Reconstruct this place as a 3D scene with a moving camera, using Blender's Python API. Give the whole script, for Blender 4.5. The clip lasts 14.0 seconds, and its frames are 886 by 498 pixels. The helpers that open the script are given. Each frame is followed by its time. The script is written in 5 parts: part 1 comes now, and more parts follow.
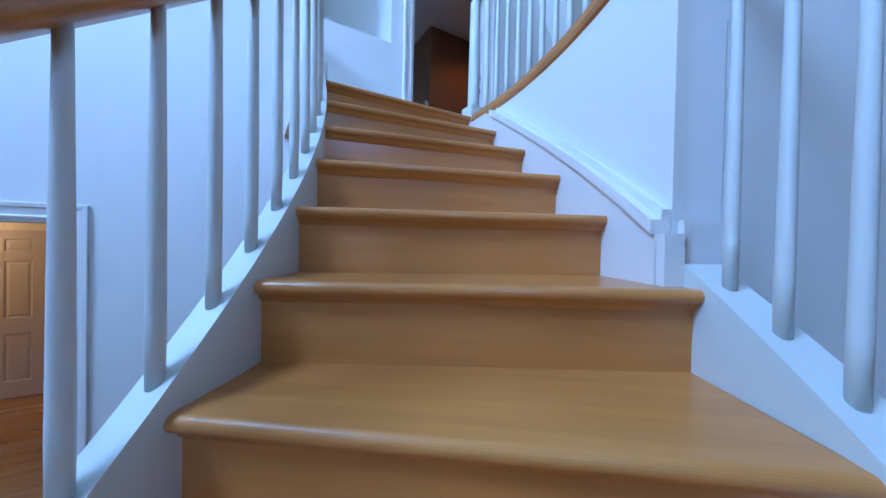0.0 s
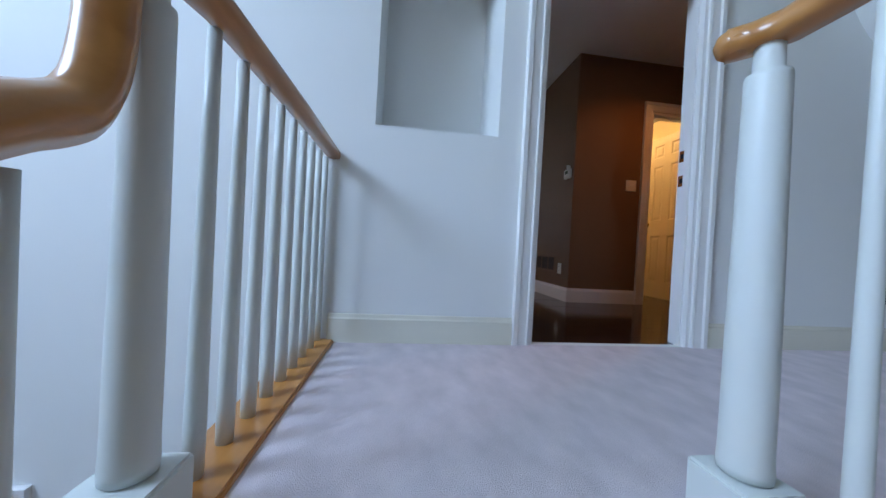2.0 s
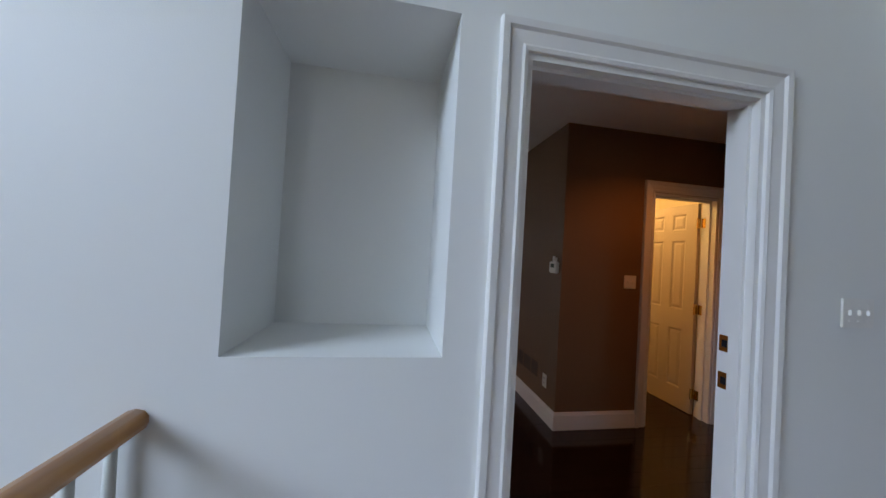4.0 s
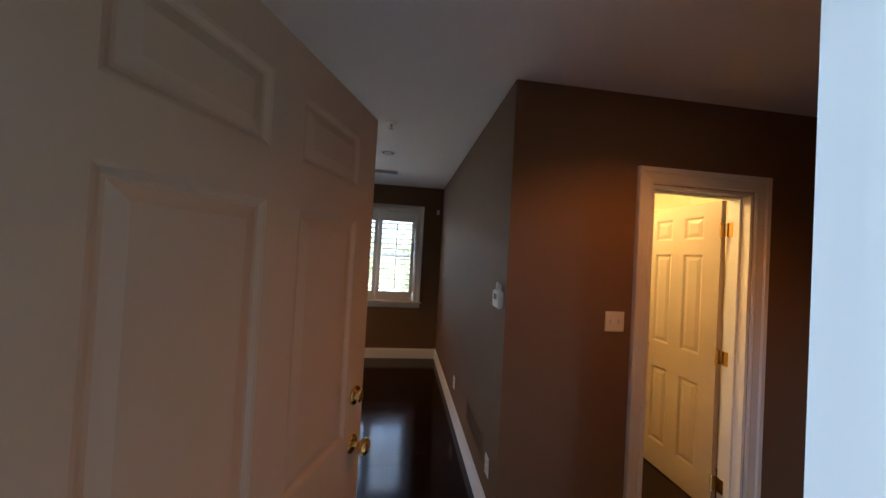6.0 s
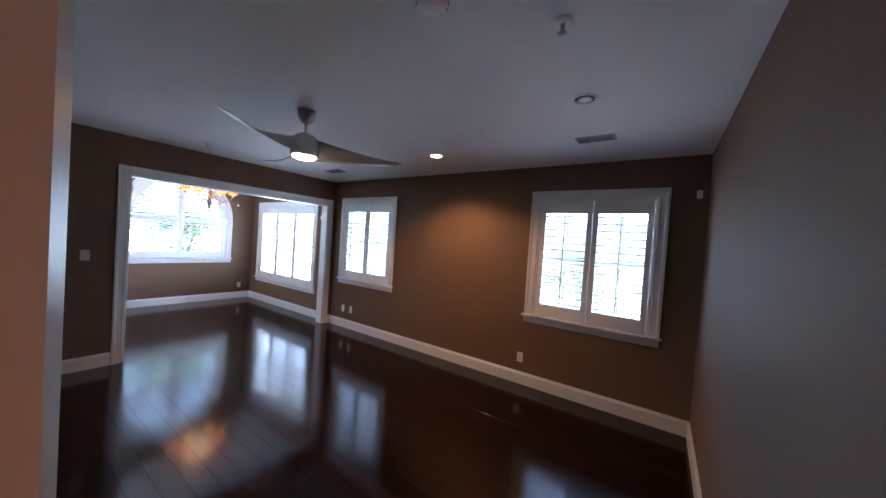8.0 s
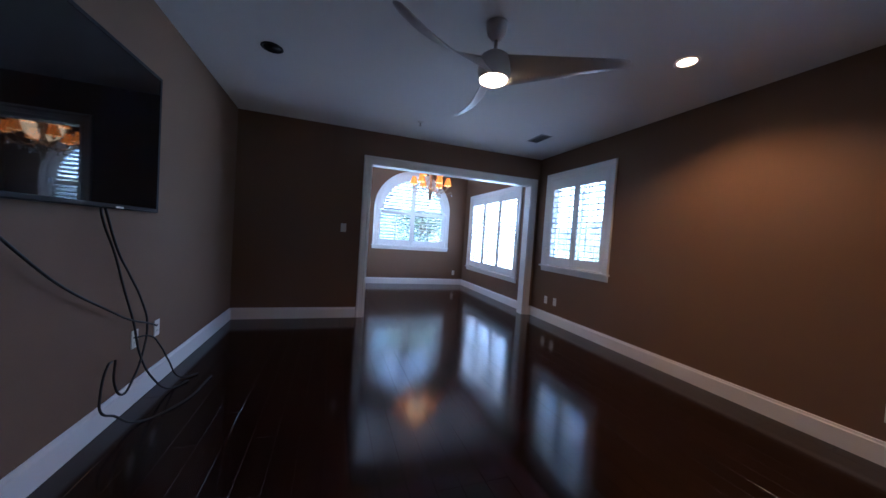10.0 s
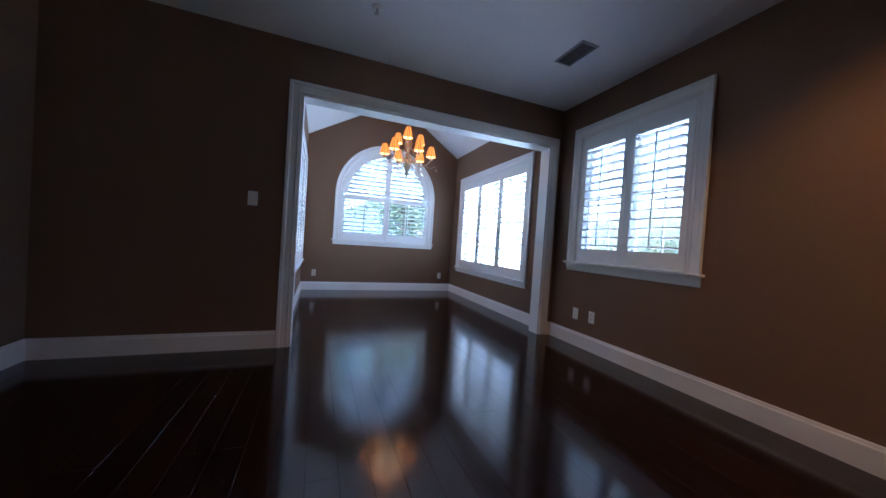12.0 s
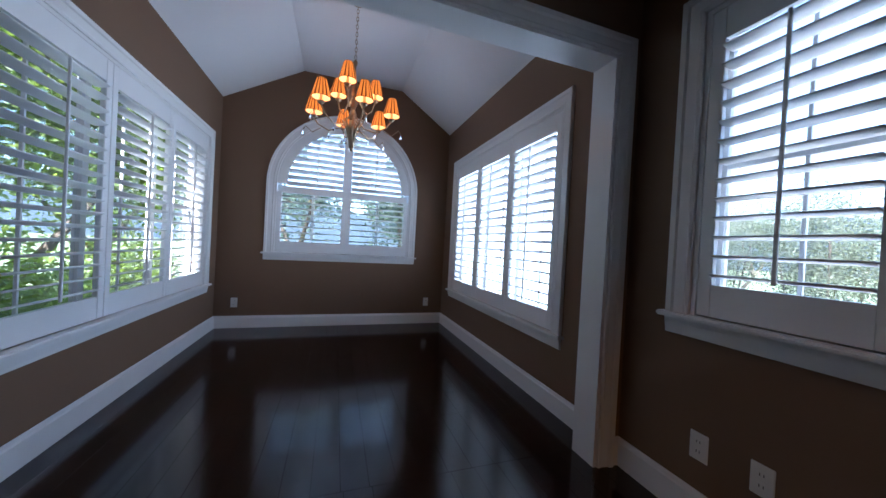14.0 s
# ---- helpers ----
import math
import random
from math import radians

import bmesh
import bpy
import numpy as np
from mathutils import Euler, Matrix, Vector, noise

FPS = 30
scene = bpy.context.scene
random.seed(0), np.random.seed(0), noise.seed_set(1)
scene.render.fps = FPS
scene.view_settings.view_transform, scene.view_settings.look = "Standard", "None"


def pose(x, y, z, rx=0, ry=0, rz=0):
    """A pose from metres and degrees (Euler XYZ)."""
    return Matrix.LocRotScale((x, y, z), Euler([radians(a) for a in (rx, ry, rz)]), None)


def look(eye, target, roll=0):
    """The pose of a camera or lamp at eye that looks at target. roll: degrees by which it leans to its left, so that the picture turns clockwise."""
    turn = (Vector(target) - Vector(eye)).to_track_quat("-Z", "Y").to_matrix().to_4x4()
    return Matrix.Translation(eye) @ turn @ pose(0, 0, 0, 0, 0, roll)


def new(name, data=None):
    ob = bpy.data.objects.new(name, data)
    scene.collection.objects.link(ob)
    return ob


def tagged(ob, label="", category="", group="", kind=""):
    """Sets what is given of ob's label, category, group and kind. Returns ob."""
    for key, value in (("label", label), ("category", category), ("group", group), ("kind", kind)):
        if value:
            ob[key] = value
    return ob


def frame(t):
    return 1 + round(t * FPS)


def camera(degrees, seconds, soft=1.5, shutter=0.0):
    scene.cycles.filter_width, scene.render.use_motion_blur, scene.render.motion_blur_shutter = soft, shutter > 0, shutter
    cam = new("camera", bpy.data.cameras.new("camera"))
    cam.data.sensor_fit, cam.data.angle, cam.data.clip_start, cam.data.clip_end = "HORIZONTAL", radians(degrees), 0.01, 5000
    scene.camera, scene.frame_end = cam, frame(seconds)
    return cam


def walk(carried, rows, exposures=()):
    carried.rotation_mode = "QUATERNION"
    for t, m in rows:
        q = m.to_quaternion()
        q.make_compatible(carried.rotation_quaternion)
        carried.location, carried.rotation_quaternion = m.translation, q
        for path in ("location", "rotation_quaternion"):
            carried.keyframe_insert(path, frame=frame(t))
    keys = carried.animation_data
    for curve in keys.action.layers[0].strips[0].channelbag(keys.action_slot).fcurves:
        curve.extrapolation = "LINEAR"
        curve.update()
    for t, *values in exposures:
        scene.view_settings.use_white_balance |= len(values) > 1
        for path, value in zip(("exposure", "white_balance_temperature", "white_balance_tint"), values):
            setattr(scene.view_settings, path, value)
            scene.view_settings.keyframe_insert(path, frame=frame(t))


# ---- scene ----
cam = camera(108.4, 14.0)
EXPOSURES = [(0.0, 4.15, 4950, 16), (0.5, 4.02, 4950, 17), (1.5, 3.85, 6050, 17), (2.5, 3.87, 6750, 17), (3.0, 3.7, 6900, 16), (4.2, 3.62, 7600, 22), (6.3, 4.55, 6500, 9), (7.0, 4.78, 6200, 7), (7.5, 4.87, 5750, 13), (8.0, 4.65, 5400, 16), (8.5, 4.4, 5000, 16), (9.2, 4.15, 4850, 16), (11.5, 4.05, 4950, 14), (12.5, 3.55, 5150, 13), (14.0, 2.93, 5400, 15)]
PATH = [
    (0, (-1.377, -2.902, -0.85), (-0.33, -1.198, -0.874), 1.2),
    (0.5, (-1.121, -2.608, -0.584), (-0.325, -0.773, -0.603), 1.7),
    (1, (-0.945, -2.277, -0.32), (-0.434, -0.343, -0.335), 2.2),
    (1.5, (-0.808, -1.929, -0.023), (-0.564, 0.056, -0.033), 2.7),
    (2, (-0.684, -1.6, 0.49), (-0.429, 0.383, 0.478), 3.2),
    (2.5, (-0.662, -1.39, 0.841), (-0.545, 0.607, 0.838), 3.3),
    (3, (-0.572, -1.241, 1.113), (-0.558, 0.759, 1.132), 2.9),
    (3.5, (-0.474, -1.116, 1.255), (-0.434, 0.884, 1.271), 3.5),
    (4, (-0.405, -0.966, 1.388), (-0.07, 1.005, 1.42), 3.3),
    (4.2, (-0.35, -0.908, 1.415), (0.127, 1.033, 1.459), 3.1),
    (6.3, (0.542, -0.066, 1.573), (0.658, 1.93, 1.595), 3.1),
    (6.5, (0.586, 0.024, 1.573), (0.517, 2.023, 1.585), 3.3),
    (7, (0.65, 0.336, 1.57), (0.389, 2.319, 1.575), 3.9),
    (7.5, (0.699, 0.665, 1.567), (0.161, 2.591, 1.558), 3.8),
    (8, (0.71, 0.924, 1.612), (-0.422, 2.573, 1.565), 3.9),
    (8.5, (0.668, 1.139, 1.61), (-0.84, 2.452, 1.538), 4.0),
    (9, (0.642, 1.254, 1.525), (-1.145, 2.15, 1.449), 3.9),
    (9.2, (0.597, 1.272, 1.462), (-1.26, 2.009, 1.38), 3.8),
    (11.3, (-0.715, 1.808, 0.888), (-2.613, 2.437, 0.82), 3.9),
    (11.5, (-0.895, 1.86, 0.913), (-2.783, 2.516, 0.858), 3.9),
    (12, (-1.283, 2.068, 0.956), (-3.147, 2.793, 0.921), 3.8),
    (12.5, (-1.676, 2.314, 1.019), (-3.537, 3.044, 0.989), 3.7),
    (13, (-2.076, 2.542, 1.049), (-3.936, 3.278, 1.02), 3.4),
    (13.5, (-2.507, 2.861, 1.074), (-4.383, 3.554, 1.049), 3.2),
    (14, (-2.948, 3.114, 1.098), (-4.844, 3.751, 1.079), 3.1),
]
walk(cam, [(t, look(eye, target, roll)) for t, eye, target, roll in PATH], EXPOSURES)

# ---- world and large lights ----
world = bpy.data.worlds.new("world")
scene.world = world
world.use_nodes = True
wn = world.node_tree
sky = wn.nodes.new("ShaderNodeTexSky")
sky.sky_type, sky.sun_disc = "NISHITA", False
sky.sun_elevation, sky.sun_rotation = radians(55), radians(100)
wn.links.new(sky.outputs[0], wn.nodes["Background"].inputs[0])
wn.nodes["Background"].inputs[1].default_value = 0.15


def lamp(name, kind, energy, color, m, size=0.1, size_y=None, angle=None):
    d = bpy.data.lights.new(name, kind)
    d.energy, d.color = energy, color
    if kind == "AREA":
        d.size = size
        if size_y:
            d.shape, d.size_y = "RECTANGLE", size_y
    elif kind == "SUN":
        d.angle = radians(angle)
    elif kind == "SPOT":
        d.shadow_soft_size, d.spot_size, d.spot_blend = size, radians(angle), 0.6
    else:
        d.shadow_soft_size = size
    ob = new(name, d)
    ob.matrix_world = m
    return ob


lamp("sun", "SUN", 5.0, (1.0, 0.95, 0.88), look((20, -4, 29), (0, 0, 0)), angle=0.5)
# daylight in the unseen high west opening; the south lamp is added fill
lamp("foyer_window_light", "AREA", 19.0, (0.48, 0.71, 1.0), look((-4.95, -2.4, 3.75), (-0.6, -0.9, 0.4)), size=2.0, size_y=1.9)
lamp("foyer_south_light", "AREA", 0.5, (0.55, 0.74, 1.0), look((-2.4, -7.9, 2.6), (-1.2, 0, 1.0)), size=1.1, size_y=2.3)
# daylight in the openings of the alcove windows
lamp("arch_window_light", "AREA", 2.8, (0.5, 0.7, 1.0), look((-7.47, 3.22, 2.16), (-4.0, 3.22, 1.6)), size=1.5, size_y=0.8)
lamp("alcove_window_light", "AREA", 5.2, (0.75, 0.87, 1.0), look((-5.85, 4.79, 1.35), (-5.6, 2.0, 1.0)), size=2.0, size_y=1.5)
# warm hall lamp downstairs, closet bulb, fan lamp, recessed spot
lamp("hall_light", "POINT", 2.3, (1.0, 0.66, 0.32), pose(-4.7, 2.4, -0.62), size=0.12)
lamp("closet_light", "POINT", 2.3, (1.0, 0.67, 0.26), pose(1.95, 2.3, 2.38), size=0.08)
lamp("fan_light", "SPOT", 0.9, (1.0, 0.6, 0.28), look((-1.62, 2.34, 2.16), (-1.62, 2.34, 0)), size=0.05, angle=150)
lamp("recessed_spot", "SPOT", 4.4, (1.0, 0.5, 0.18), look((-1.41, 3.755, 2.53), (-1.41, 4.0, 0)), size=0.04, angle=130)

# assumed entry lamp, unseen; placed and aimed to warm the closet wall
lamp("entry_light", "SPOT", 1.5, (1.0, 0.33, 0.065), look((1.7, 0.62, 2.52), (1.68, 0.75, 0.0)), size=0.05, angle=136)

# ---- materials ----


def mat(name, color, rough=0.5, metal=0.0, vary=0.08, scale=6.0, bump=0.0, bscale=120.0, stretch=(1, 1, 1), spec=0.5, coat=0.0, piece=0.0, dark=None, rvary=0.0):
    """A painted, woven or metal surface: colour with large and small variation, fine relief and uneven gloss."""
    m = bpy.data.materials.new(name)
    m.use_nodes = True
    n, l = m.node_tree.nodes, m.node_tree.links
    b = n["Principled BSDF"]
    b.inputs["Roughness"].default_value, b.inputs["Metallic"].default_value = rough, metal
    b.inputs["Specular IOR Level"].default_value, b.inputs["Coat Weight"].default_value = spec, coat
    b.inputs["Coat Roughness"].default_value = 0.12
    tc = n.new("ShaderNodeTexCoord")
    mp = n.new("ShaderNodeMapping")
    mp.inputs["Scale"].default_value = stretch
    l.new(tc.outputs["Object"], mp.inputs[0])
    big, fine = n.new("ShaderNodeTexNoise"), n.new("ShaderNodeTexNoise")
    big.inputs["Scale"].default_value, big.inputs["Detail"].default_value = scale, 5
    fine.inputs["Scale"].default_value, fine.inputs["Detail"].default_value = bscale, 3
    l.new(mp.outputs[0], big.inputs[0])
    l.new(mp.outputs[0], fine.inputs[0])
    ramp = n.new("ShaderNodeMix")
    ramp.data_type = "RGBA"
    lo = dark or tuple(c * (1 - vary) for c in color)
    hi = tuple(min(1, c * (1 + vary)) for c in color) if not dark else color
    ramp.inputs[6].default_value, ramp.inputs[7].default_value = (*lo, 1), (*hi, 1)
    l.new(big.outputs[0], ramp.inputs[0])
    out = ramp.outputs[2]
    if piece:
        oi, hs, mr = n.new("ShaderNodeObjectInfo"), n.new("ShaderNodeHueSaturation"), n.new("ShaderNodeMapRange")
        mr.inputs[3].default_value, mr.inputs[4].default_value = 1 - piece, 1 + piece
        l.new(oi.outputs["Random"], mr.inputs[0])
        l.new(mr.outputs[0], hs.inputs["Value"])
        l.new(out, hs.inputs["Color"])
        out = hs.outputs[0]
    l.new(out, b.inputs["Base Color"])
    if rvary:
        rr = n.new("ShaderNodeMapRange")
        rr.inputs[3].default_value, rr.inputs[4].default_value = max(0.02, rough - rvary), rough + rvary
        l.new(big.outputs[0], rr.inputs[0])
        l.new(rr.outputs[0], b.inputs["Roughness"])
    if bump:
        bp = n.new("ShaderNodeBump")
        bp.inputs["Strength"].default_value, bp.inputs["Distance"].default_value = bump, 0.004
        l.new(fine.outputs[0], bp.inputs["Height"])
        l.new(bp.outputs[0], b.inputs["Normal"])
    return m


def wood(name, light, dark, rough, along, piece=0.12, coat=0.0, grain=14.0, bump=0.06, lo=0.35, hi=0.85):
    """Wood with grain drawn out along one axis, blotches and a tone of its own for each piece."""
    m = bpy.data.materials.new(name)
    m.use_nodes = True
    n, l = m.node_tree.nodes, m.node_tree.links
    b = n["Principled BSDF"]
    b.inputs["Roughness"].default_value, b.inputs["Coat Weight"].default_value, b.inputs["Coat Roughness"].default_value = rough, coat, 0.08
    tc, mp, oi = n.new("ShaderNodeTexCoord"), n.new("ShaderNodeMapping"), n.new("ShaderNodeObjectInfo")
    s = [1.0, 1.0, 1.0]
    s[along] = 0.07
    mp.inputs["Scale"].default_value = s
    add = n.new("ShaderNodeVectorMath")
    off = n.new("ShaderNodeVectorMath")
    off.operation = "SCALE"
    off.inputs["Scale"].default_value = 37.0
    comb = n.new("ShaderNodeCombineXYZ")
    for i in range(3):
        l.new(oi.outputs["Random"], comb.inputs[i])
    l.new(comb.outputs[0], off.inputs[0])
    l.new(tc.outputs["Object"], add.inputs[0])
    l.new(off.outputs[0], add.inputs[1])
    l.new(add.outputs[0], mp.inputs[0])
    gr, bl = n.new("ShaderNodeTexNoise"), n.new("ShaderNodeTexNoise")
    gr.inputs["Scale"].default_value, gr.inputs["Detail"].default_value, gr.inputs["Distortion"].default_value = grain, 8, 0.6
    bl.inputs["Scale"].default_value, bl.inputs["Detail"].default_value = 4.0, 3
    l.new(mp.outputs[0], gr.inputs[0])
    l.new(mp.outputs[0], bl.inputs[0])
    mx = n.new("ShaderNodeMath")
    mx.operation = "MULTIPLY_ADD"
    mx.inputs[1].default_value, mx.inputs[2].default_value = 0.45, 0.0
    l.new(bl.outputs[0], mx.inputs[0])
    sm = n.new("ShaderNodeMath")
    sm.operation = "MULTIPLY_ADD"
    sm.inputs[1].default_value = 0.75
    l.new(gr.outputs[0], sm.inputs[0])
    l.new(mx.outputs[0], sm.inputs[2])
    cr = n.new("ShaderNodeValToRGB")
    cr.color_ramp.elements[0].position, cr.color_ramp.elements[1].position = lo, hi
    cr.color_ramp.elements[0].color, cr.color_ramp.elements[1].color = (*dark, 1), (*light, 1)
    l.new(sm.outputs[0], cr.inputs[0])
    hs, mr = n.new("ShaderNodeHueSaturation"), n.new("ShaderNodeMapRange")
    mr.inputs[3].default_value, mr.inputs[4].default_value = 1 - piece, 1 + piece
    l.new(oi.outputs["Random"], mr.inputs[0])
    l.new(mr.outputs[0], hs.inputs["Value"])
    l.new(cr.outputs[0], hs.inputs["Color"])
    l.new(hs.outputs[0], b.inputs["Base Color"])
    bp = n.new("ShaderNodeBump")
    bp.inputs["Strength"].default_value, bp.inputs["Distance"].default_value = bump, 0.003
    l.new(gr.outputs[0], bp.inputs["Height"])
    l.new(bp.outputs[0], b.inputs["Normal"])
    rr = n.new("ShaderNodeMapRange")
    rr.inputs[3].default_value, rr.inputs[4].default_value = rough * 0.75, rough * 1.35
    l.new(bl.outputs[0], rr.inputs[0])
    l.new(rr.outputs[0], b.inputs["Roughness"])
    return m


def glow(name, color, strength):
    m = bpy.data.materials.new(name)
    m.use_nodes = True
    b = m.node_tree.nodes["Principled BSDF"]
    b.inputs["Base Color"].default_value = (*color, 1)
    b.inputs["Emission Color"].default_value, b.inputs["Emission Strength"].default_value = (*color, 1), strength
    return m


def clear(name, tint=(0.95, 0.98, 0.98), rough=0.0):
    m = bpy.data.materials.new(name)
    m.use_nodes = True
    b = m.node_tree.nodes["Principled BSDF"]
    b.inputs["Base Color"].default_value, b.inputs["Roughness"].default_value = (*tint, 1), rough
    b.inputs["Transmission Weight"].default_value, b.inputs["IOR"].default_value = 1.0, 1.45
    return m


BROWN = mat("brown_wall_paint", (0.195, 0.121, 0.075), 0.7, vary=0.06, scale=1.5, bump=0.12, bscale=260, rvary=0.08, spec=0.22)
# for unseen foyer walls: a tan that cuts the light they bounce
TAN = mat("tan_wall_paint", (0.2, 0.14, 0.09), 0.6, vary=0.05, scale=1.5, bump=0.12, bscale=260, rvary=0.08)
WHITEWALL = mat("white_wall_paint", (0.78, 0.79, 0.77), 0.6, vary=0.03, scale=1.2, bump=0.1, bscale=240, rvary=0.1)
CREAM = mat("cream_wall_paint", (0.72, 0.6, 0.4), 0.6, vary=0.04, scale=1.5, bump=0.1, bscale=240)
CEIL = mat("ceiling_paint", (0.8, 0.8, 0.79), 0.75, vary=0.04, scale=1.0, bump=0.16, bscale=200)
TRIM = mat("white_trim_paint", (0.78, 0.77, 0.75), 0.32, vary=0.03, scale=5, bump=0.05, bscale=60, rvary=0.08)
SHUT = mat("white_shutter_paint", (0.8, 0.8, 0.79), 0.38, vary=0.03, scale=5, bump=0.04, bscale=60, rvary=0.06)
IVORY = mat("ivory_baseboard_paint", (0.72, 0.69, 0.58), 0.4, vary=0.05, scale=4, bump=0.05, bscale=60)
POSTW = mat("white_post_paint", (0.64, 0.67, 0.64), 0.42, vary=0.04, scale=9, bump=0.05, bscale=40, rvary=0.08)
# near-white doors: warm dim lamplight is put into this base colour
DOORW = mat("cream_door_paint", (0.53, 0.43, 0.315), 0.36, vary=0.04, scale=4, bump=0.08, bscale=50, stretch=(1, 1, 0.15), rvary=0.08)
MAPLE = wood("maple_tread", (0.61, 0.28, 0.071), (0.41, 0.15, 0.03), 0.32, 0, piece=0.09, coat=0.12, grain=24, bump=0.03, lo=0.22, hi=0.92)
RAILW = wood("oak_handrail", (0.61, 0.28, 0.075), (0.38, 0.14, 0.034), 0.3, 1, piece=0.06, coat=0.3, grain=22)
ESPRESSO = wood("espresso_plank", (0.021, 0.0066, 0.005), (0.007, 0.0027, 0.0023), 0.125, 0, piece=0.3, coat=0.0, grain=18, bump=0.035)
ESPRESSO.node_tree.nodes["Principled BSDF"].inputs["Specular IOR Level"].default_value = 0.55
HALLWOOD = wood("honey_floor_wood", (0.46, 0.25, 0.1), (0.28, 0.13, 0.05), 0.25, 0, piece=0.2, grain=14)
CARPET = mat("lilac_grey_carpet", (0.7, 0.62, 0.64), 0.95, vary=0.24, scale=11, bump=0.8, bscale=480, stretch=(1.0, 0.6, 1.0), spec=0.1)
BRASS = mat("polished_brass", (0.75, 0.48, 0.16), 0.16, 1.0, vary=0.1, scale=30)
STEEL = mat("satin_nickel", (0.55, 0.53, 0.5), 0.3, 1.0, vary=0.06, scale=20)
PLATE = mat("white_plastic", (0.8, 0.79, 0.75), 0.3, vary=0.02, scale=10)
BLACKP = mat("black_plastic", (0.012, 0.012, 0.013), 0.5, vary=0.2, scale=20, spec=0.15)
GLOSSK = mat("tv_screen", (0.004, 0.004, 0.005), 0.03, vary=0.1, scale=3)
CABLE = mat("black_cable", (0.02, 0.02, 0.02), 0.5, vary=0.2, scale=30)
# shade inside vents and detector slots, put into a dark colour
VENTDK = mat("vent_dark", (0.03, 0.03, 0.03), 0.8, vary=0.2, scale=30)
GLASS = clear("window_glass")
CRYSTAL = clear("crystal", (0.98, 0.98, 0.98))

# ---- building helpers ----


def empty(name, m=None):
    ob = new(name)
    ob.empty_display_size = 0.1
    if m is not None:
        ob.matrix_world = m
    return ob


def obj(name, bm, material, parent=None, label="", smooth=False, m=None):
    me = bpy.data.meshes.new(name)
    bmesh.ops.recalc_face_normals(bm, faces=bm.faces)
    bm.to_mesh(me)
    bm.free()
    if smooth:
        for p in me.polygons:
            p.use_smooth = True
    if material:
        me.materials.append(material)
    ob = new(name, me)
    if parent:
        ob.parent = parent
    if m is not None:
        ob.matrix_basis = m
    if label:
        ob["label"] = label
    return ob


def part(name, bm, material, parent, label="", smooth=False, m=None):
    return obj(name, bm, material, parent, label, smooth, m)


def again(ob, parent, m):
    """Another object on the same mesh."""
    o = new(ob.name.split(".")[0], ob.data)
    o.parent, o.matrix_basis = parent, m
    return o


def box(bm, x0, y0, z0, x1, y1, z1, bevel=0.0):
    vs = [bm.verts.new(p) for p in ((x0, y0, z0), (x1, y0, z0), (x1, y1, z0), (x0, y1, z0), (x0, y0, z1), (x1, y0, z1), (x1, y1, z1), (x0, y1, z1))]
    fs = [bm.faces.new([vs[i] for i in q]) for q in ((0, 3, 2, 1), (4, 5, 6, 7), (0, 1, 5, 4), (1, 2, 6, 5), (2, 3, 7, 6), (3, 0, 4, 7))]
    if bevel:
        es = list({e for f in fs for e in f.edges})
        bmesh.ops.bevel(bm, geom=es, offset=bevel, segments=2, affect="EDGES")
    return bm


def B(*a, bevel=0.0):
    return box(bmesh.new(), *a, bevel=bevel)


def turned(bm, profile, seg=16, at=(0, 0, 0)):
    """A turned shape about z from (radius, height) pairs."""
    rings = []
    for r, z in profile:
        rings.append([bm.verts.new((at[0] + r * math.cos(2 * math.pi * i / seg), at[1] + r * math.sin(2 * math.pi * i / seg), at[2] + z)) for i in range(seg)])
    for a, b in zip(rings, rings[1:]):
        for i in range(seg):
            bm.faces.new((a[i], a[(i + 1) % seg], b[(i + 1) % seg], b[i]))
    bm.faces.new(rings[0][::-1])
    bm.faces.new(rings[-1])
    return bm


def eased(pts, n=4):
    """Points of a smooth curve through the given ones."""
    P = [Vector(p) for p in pts]
    out = []
    for i in range(len(P) - 1):
        a, b, c, d = P[max(0, i - 1)], P[i], P[i + 1], P[min(len(P) - 1, i + 2)]
        for k in range(n):
            t = k / n
            out.append(tuple(0.5 * (2 * b + (c - a) * t + (2 * a - 5 * b + 4 * c - d) * t * t + (3 * b - a - 3 * c + d) * t ** 3)))
    return out + [tuple(P[-1])]


def sweep(bm, pts, section, up=(0, 0, 1), closed=False, carry=False):
    """A section (side, up) drawn along 3D points; carry keeps its side from ring to ring."""
    pts, up = [Vector(p) for p in pts], Vector(up)
    rings, n, last = [], len(pts), None
    for i, p in enumerate(pts):
        a = pts[(i - 1) % n] if closed or i else p
        b = pts[(i + 1) % n] if closed or i < n - 1 else p
        t = (b - a).normalized()
        s = t.cross(up).normalized()
        if carry and last is not None:
            s = (last - t * last.dot(t)).normalized()
        last = s
        u = s.cross(t)
        rings.append([bm.verts.new(p + s * x + u * y) for x, y in section])
    k = len(section)
    for i in range(n if closed else n - 1):
        a, b = rings[i], rings[(i + 1) % n]
        for j in range(k):
            bm.faces.new((a[j], a[(j + 1) % k], b[(j + 1) % k], b[j]))
    if not closed:
        bm.faces.new(rings[0][::-1])
        bm.faces.new(rings[-1])
    return bm


def circle(r, n=10, sx=1.0):
    return [(sx * r * math.cos(2 * math.pi * i / n), r * math.sin(2 * math.pi * i / n)) for i in range(n)]


